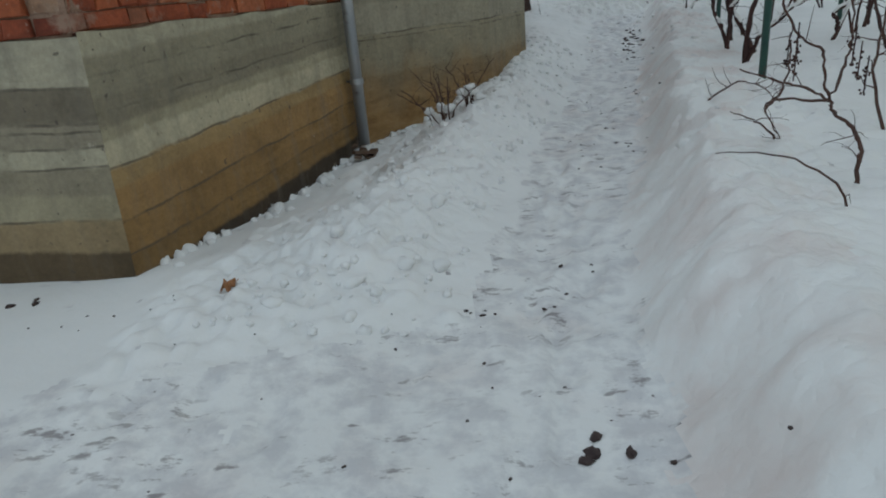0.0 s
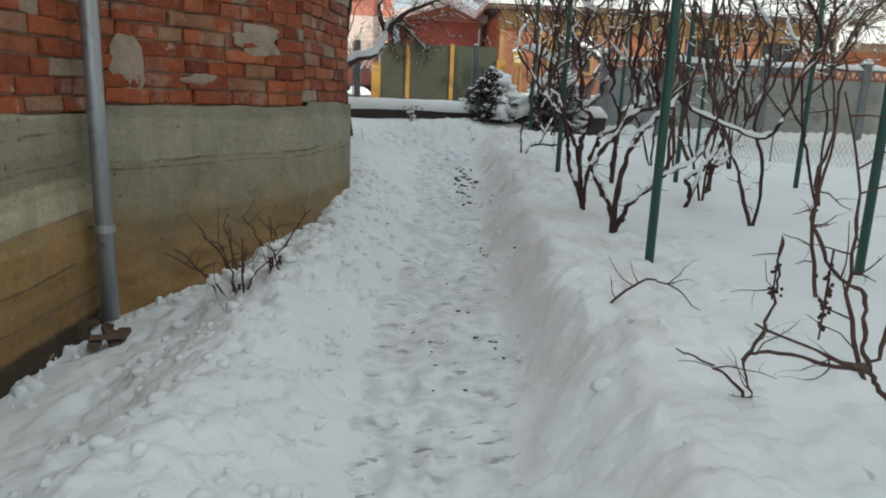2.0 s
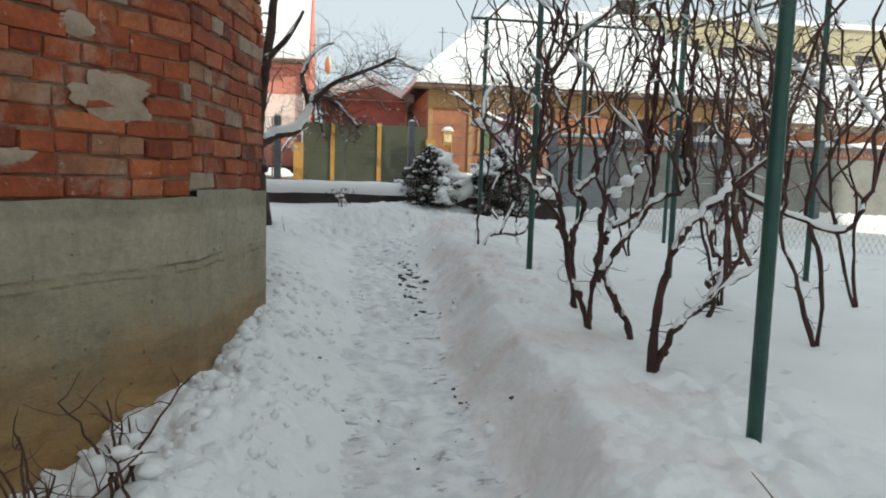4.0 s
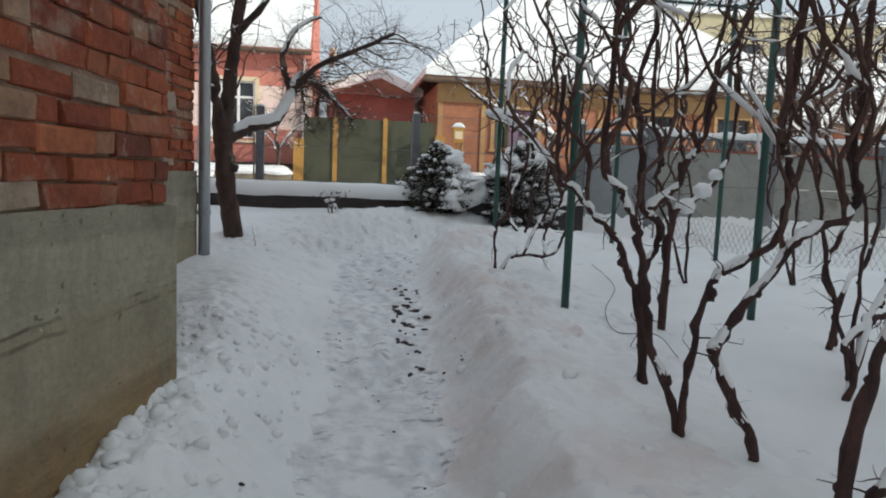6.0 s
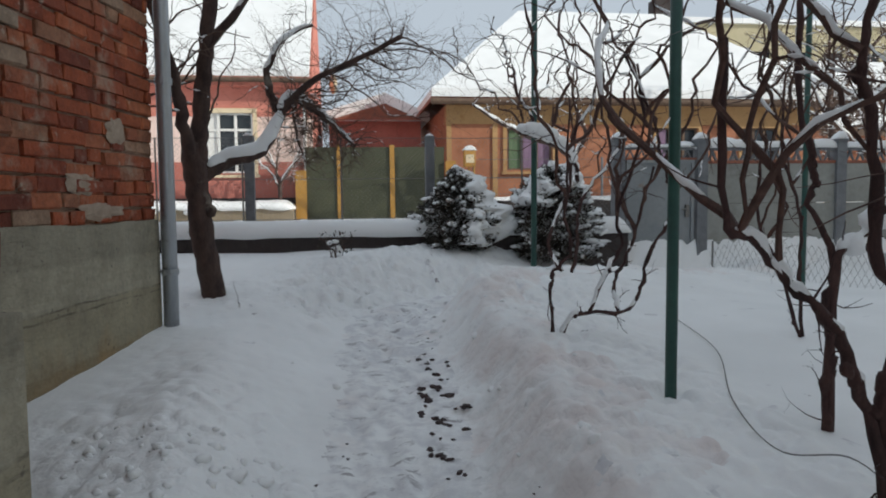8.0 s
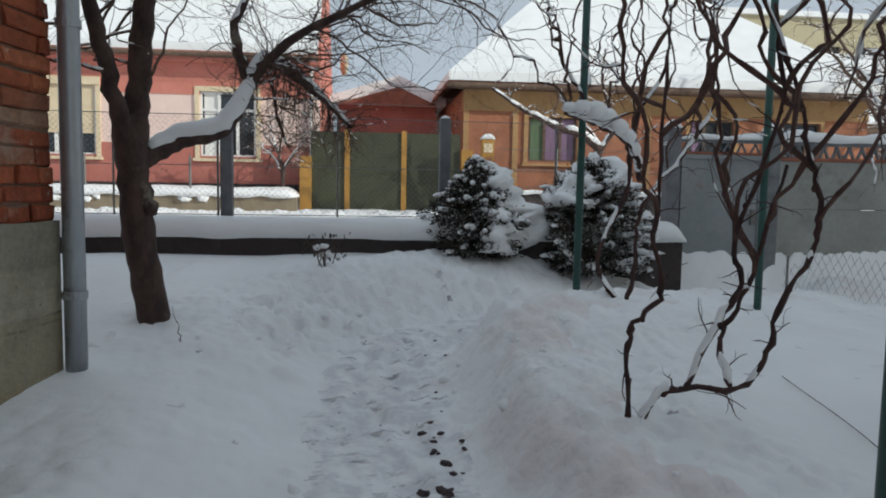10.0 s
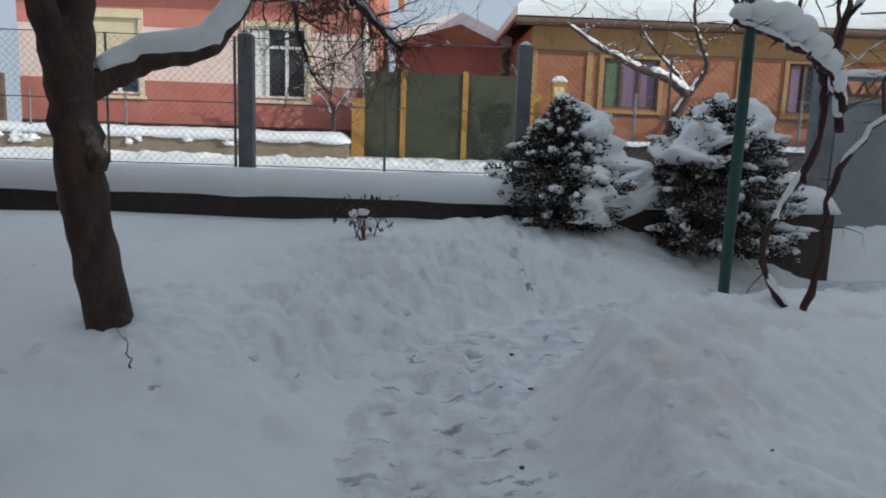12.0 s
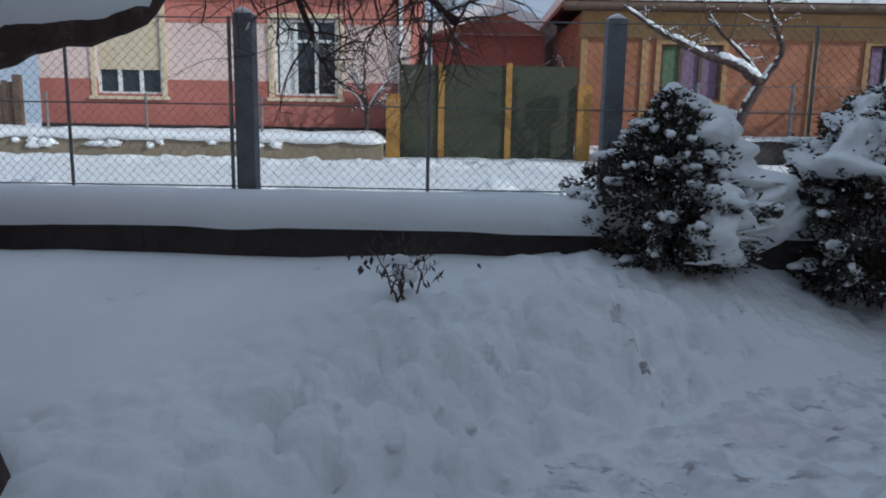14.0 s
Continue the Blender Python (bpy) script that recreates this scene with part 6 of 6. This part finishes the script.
for nm, lift, mat, ex in (("roof", 0.0, TILE, 0.0), ("roof_snow", .13, SNOW, -.04)):
    vs = []
    for k in (0, .11 if nm == "roof" else .26):
        vs += [S(E0 - ex, F - .55 - ex * -1, rz0 + lift + k), S(E1 + ex, F - .55 + ex * -1 * -1, rz0 + lift + k), S(E1 + ex, F + 8.5, rz0 + lift + k), S(E0 - ex, F + 8.5, rz0 + lift + k), S(R0, F + 4, rz1 + lift + k), S(R1, F + 4, rz1 + lift + k)]
    fs = [(0, 1, 5, 4), (1, 2, 5), (2, 3, 4, 5), (3, 0, 4)]
    fs = [tuple(reversed(f)) for f in fs] + [tuple(i + 6 for i in f) for f in fs] + [(0, 6, 7, 1)[::-1], (1, 7, 8, 2)[::-1], (2, 8, 9, 3)[::-1], (3, 9, 6, 0)[::-1]]
    if nm == "roof":
        broof = part(nm, Geo().add(vs, fs), mat, brown, "tiled hipped roof under snow")
    else:
        part(nm, Geo().add(vs, fs), mat, broof, "thick even snow cover")
part("gutter", Geo().tube([S(E0, F - .62, 4.55), S(E1, F - .62, 4.58)], .085, 8), TIMBER, brown, "dark brown gutter")
part("soffit", Geo().sbox(E0 + .1, E1 - .1, F - .5, F - .045, 4.525, 4.555), TIMBER, brown)
part("chimney", Geo().sbox(13.0, 13.8, F + 4.2, F + 4.9, 7.5, 9.2), WALLC, brown, "grey plastered chimney")
window_in(brown, 6.2, 7.66, 2.48, 3.78, F, TIMBER, None, 3, OCHRE, None, ((6.28, 6.66, CURTG), (6.72, 7.14, CURT), (7.2, 7.6, CURT)))
window_in(brown, 11.2, 12.6, 2.5, 3.82, F, TIMBER, None, 3, OCHRE, None, ((11.3, 11.55, CURT),))
window_in(brown, 14.2, 15.4, 2.5, 3.82, F, TIMBER, None, 3, OCHRE)

# olive sheet gate with yellow frames
gate = thing("street_gate", S(1.9, 12.7, 1.1), "olive green sheet gate in yellow steel frames", "gate")
for a, b in ((-.08, .84), (.98, 2.42), (2.54, 4.06)):
    part("leaf", Geo().sbox(a, b, 12.68, 12.71, .92, 3.14), GATEG, gate, "olive sheet panel")
for u in (.91, 2.48):
    part("frame", Geo().sbox(u - .07, u + .07, 12.63, 12.70, .85, 3.2), GATEY, gate, "yellow painted upright")
for u in (-.22, 4.25):
    part("gate_post", Geo().sbox(u - .16, u + .16, 12.58, 12.78, .85, 2.72 if u > 0 else 2.45), GATEY, gate, "yellow painted post")
# garage building behind the gate
shed = thing("red_outbuilding", S(2, 18, 1.4), "dark red outbuilding with a snowy roof behind the gate", "outbuilding")
part("wall", Geo().sbox(.5, 3.9, 18, 21, 1.2, 4.6), REDP, shed)
g = Geo()
g.add([S(u, d, z) for d in (17.6, 21.2) for u, z in ((.2, 4.75), (2.55, 5.5), (4.2, 4.75), (4.2, 4.5), (.2, 4.5))], [(0, 1, 2, 3, 4), (9, 8, 7, 6, 5), (0, 5, 6, 1), (1, 6, 7, 2), (2, 7, 8, 3), (3, 8, 9, 4), (4, 9, 5, 0)])
part("roof", g, SNOW, shed, "snow-covered low gable roof")
part("gable_board", Geo().add([S(u, 17.58, z) for u, z in ((.55, 4.5), (2.55, 5.1), (3.9, 4.5))] + [S(u, 17.55, z) for u, z in ((.55, 4.5), (2.55, 5.1), (3.9, 4.5))], [(3, 4, 5), (0, 2, 1), (0, 3, 5, 2), (0, 1, 4, 3), (1, 2, 5, 4)]), TILE, shed)

# low wall with snow before the salmon house
fw = thing("front_garden_wall", S(-5, 11.8, 1.0), "low tan garden wall capped with snow", "wall")
part("base", Geo().sbox(-12, -.38, 11.7, 11.95, .7, 1.34), FOOTW, fw)
part("snow_cap", snow_ridge(-12, -.38, 11.62, 13.2, 1.32, 1.58, .15, 12, .04, .03), SNOW, fw, smooth=True)
for k in range(14):
    rr = random.Random(90 + k)
    u, w = rr.uniform(-9.2, -2.6), rr.uniform(.07, .26)
    part("snow", Geo().blob(S(u, 11.67, rr.uniform(1.16, 1.32)), w, .06, rr.uniform(.05, .11), rr, .35, 10, 7), SNOW, fw, smooth=True)
wf = thing("plank_fence", S(-10.5, 12.5, 1.2), "weathered plank fence beside the salmon house", "fence")
for k in range(16):
    u = -11.6 + k * .158
    part("plank", Geo().sbox(u, u + .14, 12.48, 12.51, .85, 2.58 + .05 * math.sin(k * 2.3)), TIMBER, wf)
part("post", Geo().sbox(-9.08, -8.92, 12.42, 12.56, .85, 2.75), TIMBER, wf)
for u in (-7.95, -5.7, -3.1):
    t = thing("rail_post", S(u, 12.0, 1.4), "thin steel post in the snow", "post", "thin street posts")
    part("tube", Geo().tube([S(u, 11.8, 1.2), S(u, 11.8, 2.35)], .035, 6), WIRE, t)
# wire fence before the ochre house
of = thing("wire_fence", S(9, 12.3, 1.3), "thin wire fence with steel posts", "fence")
for u in (4.9, 6.74, 8.9, 11.0, 13.2, 15.4):
    part("post", Geo().tube([S(u, 12.3, .85), S(u, 12.3, 2.8)], .04, 6), POSTC, of)
for z in (1.7, 2.2, 2.74):
    part("wire", Geo().tube([S(4.9, 12.3, z), S(15.4, 12.3, z)], .008, 4), WIRE, of)
part("kerb", Geo().sbox(4.6, 16, 12.2, 12.4, .75, 1.52), WALLC, of)
part("snow", snow_ridge(4.6, 16, 12.1, 12.6, 1.5, 1.62, .15, 15, .03, .03), SNOW, of, smooth=True)
# yellow meter box on a pole
mb = thing("meter_box", S(4.72, 12.0, 1.2), "yellow box on a pole capped with snow", "box")
part("pole", Geo().tube([S(4.70, 12, .8), S(4.70, 12, 2.6)], .035, 8), GATEY, mb)
part("pole", Geo().tube([S(4.86, 12, .8), S(4.86, 12, 2.5)], .03, 8), GATEY, mb)
part("case", Geo().sbox(4.55, 4.89, 11.88, 12.1, 2.5, 2.98), GATEY, mb)
part("door_panel", Geo().sbox(4.60, 4.84, 11.865, 11.88, 2.62, 2.86), CREAM, mb)
part("snow", snow_ridge(4.53, 4.91, 11.86, 12.12, 2.98, 3.12, .06, 16, 0, .03), SNOW, mb, smooth=True)

# small street tree, sunlit and snow-lined
r = random.Random(71)
st_tree = thing("street_tree", S(7.0, 10.5, 1.0), "small leaning street tree lined with snow", "tree")
gw, gs = Geo(), Geo()
limb(gw, gs, [S(6.85, 10.6, .9), S(6.98, 10.5, 1.7), S(7.15, 10.5, 2.2), S(7.39, 10.5, 2.66)], .13, .10, r, 14, .01, 8, .8)
part("trunk", gw, BARK, st_tree, smooth=True)
gl = Geo()
ends = []
for pts, a, b in (([S(7.39, 10.5, 2.66), S(6.9, 10.4, 3.0), S(6.2, 10.3, 3.2), S(5.69, 10.2, 3.41), S(5.1, 10.2, 3.7), S(4.5, 10.2, 4.1)], .11, .03),
                  ([S(7.39, 10.5, 2.66), S(7.2, 10.6, 3.1), S(6.7, 10.7, 3.6), S(6.3, 10.7, 4.1)], .055, .02),
                  ([S(7.39, 10.5, 2.66), S(7.72, 10.4, 3.3), S(7.55, 10.4, 3.8), S(7.35, 10.4, 4.4), S(7.4, 10.4, 5.2)], .07, .025)):
    ln, rad = limb(gl, gs, pts, a, b, r, None, .012, 7, .85)
    ends.append(ln)
part("branch", gl, BARK, st_tree, smooth=True)
gtw = Geo()
for ln in ends:
    for k in range(len(ln) // 3, len(ln), 2):
        twigs(gtw, gs, ln[k], Vector((r.gauss(0, 1), r.gauss(0, .6), r.uniform(.1, 1.2))), r.uniform(.5, 1.3), .016, 2, r, .5, .55, .1)
tagged(part("fine_branching", gtw, TWIG, st_tree), kind="stuff")
tagged(part("snow", gs, SNOW, st_tree, "snow lining the branches", True), kind="stuff")


def far_tree(u, d, z, h, seed, snow, label):
    r = random.Random(seed)
    t = thing("bare_tree", S(u, d, z), label, "tree", "bare street trees")
    gw, gs, gtw = Geo(), Geo(), Geo()
    b = S(u, d, z)
    ln, rad = limb(gw, gs, [b, b + Vector((.1, 0, h * .25)), b + Vector((0, .1, h * .5))], h * .025, h * .018, r, 8, .02, 7, 0)
    part("trunk", gw, BARK, t, smooth=True)
    for k in range(7):
        a = 6.28 * k / 7 + r.uniform(-.3, .3)
        p = ln[r.randint(4, 7)]
        q = p + Vector((math.cos(a) * h * .28, math.sin(a) * h * .28, h * r.uniform(.2, .45)))
        l2, _ = limb(gtw, gs, [p, p.lerp(q, .5) + Vector((0, 0, h * .03)), q], h * .012, h * .005, r, 10, .03, 5, snow)
        for j in range(2, len(l2)):
            twigs(gtw, gs, l2[j], Vector((math.cos(a) + r.gauss(0, .7), math.sin(a) + r.gauss(0, .7), r.uniform(-.1, 1))), h * r.uniform(.1, .25), h * .004, 2, r, snow * .6, .55, .2)
    tagged(part("fine_branching", gtw, TWIG, t), kind="stuff")
    tagged(part("snow", gs, SNOW, t, "snow along the branches", True), kind="stuff")


far_tree(-.9, 12.45, .95, 2.8, 81, .9, "bare bush by the gate thick with snow")
far_tree(14.5, 9.5, 1.0, 6.0, 82, .7, "bare street tree thick with snow")
far_tree(18.5, 11.5, 1.0, 7.0, 83, .7, "bare street tree thick with snow")
far_tree(11.3, 4.0, .9, 4.6, 84, .8, "bare street tree thick with snow")
far_tree(4.3, 15.2, 1.4, 3.2, 85, .8, "bare bush at the house corner thick with snow")

# apartment block and further roofs
apt = thing("apartment_block", S(45, 45, 1.4), "beige apartment block with rows of windows", "building")
hol = [(23.5 + 3.2 * i, 25.3 + 3.2 * i, 3.0 + 2.9 * k, 4.5 + 2.9 * k) for i in range(14) for k in range(4)]
part("wall", wall_with_holes(22.5, 70, 45, 45.4, 1.0, 15.3, hol), BEIGE, apt)
part("wall", Geo().sbox(22.5, 22.9, 45.4, 57, 1.0, 15.3), BEIGE, apt)
part("floor_core", Geo().sbox(22.9, 70, 46.2, 57, 1.0, 15.0), WALLC, apt)
part("roof", Geo().sbox(22.2, 70.3, 44.7, 57, 15.3, 15.7), SNOW, apt, "flat snowy roof edge")
for h in hol:
    part("window", Geo().sbox(h[0], h[1], 45.2, 45.24, h[2], h[3]), GLASS, apt)
nb = thing("corner_house", S(24, 19, 1.4), "low house with a wide snowy roof beyond the fence", "house")
part("wall", Geo().sbox(19.5, 30, 20, 28, 1.2, 4.6), RUST, nb)
g = Geo()
g.add([S(u, d, z) for u in (18.8, 31) for d, z in ((19.2, 4.5), (24, 8.2), (28.8, 4.5), (28.8, 4.2), (24, 7.85), (19.2, 4.2))],
      [(0, 1, 2, 3, 4, 5), (11, 10, 9, 8, 7, 6)] + [(i, i + 6, (i + 1) % 6 + 6, (i + 1) % 6) for i in range(6)])
part("roof", g, SNOW, nb, "thick snow on a gable roof")
part("eave_board", Geo().sbox(18.8, 31, 19.12, 19.2, 4.1, 4.5), TIMBER, nb)
pole = thing("utility_pole", S(6.43, 25, 1.4), "thin roof mast with a crossbar", "mast")
part("mast", Geo().tube([S(6.43, 25, 1.4), S(6.43, 25, 9.1)], .025, 6), WIRE, pole)
part("crossbar", Geo().tube([S(6.2, 25, 8.85), S(6.66, 25, 8.85)], .018, 5), WIRE, pole)
line = thing("overhead_line", S(-20, 9, 6.4), "slack overhead cable along the street", "cable")
part("cable", Geo().tube([S(-22 + 4.5 * k, 9.5, 8.6 + .012 * (k - 5) ** 2) for k in range(11)], .012, 4), WIRE, line)

# neighbour's house behind and beside the camera, whose shade fills the yard
nh = thing("added_shade_house", (16, -3, 0.3), "plain unseen house block added to shade the yard", "house")
part("wall", Geo().box(9.6, 22, -16, 5.0, -.3, 9.2), CREAM, nh)
part("roof", Geo().box(9.2, 22.4, -16.4, 5.4, 9.2, 9.55), SNOW, nh, "snow-covered roof")

# ---------------------------------------------------------------- single bricks, last
bpy.context.view_layer.update()
for w, me, m, x, z, sx, out, tilt in BRICK_JOBS:
    ob = bpy.data.objects.new("brick", me)
    scene.collection.objects.link(ob)
    ob.parent = w
    ob.matrix_basis = m @ Matrix.Translation((x, -out, z)) @ Matrix.Rotation(tilt, 4, "Y") @ Matrix.Diagonal((sx, 1, 1, 1))
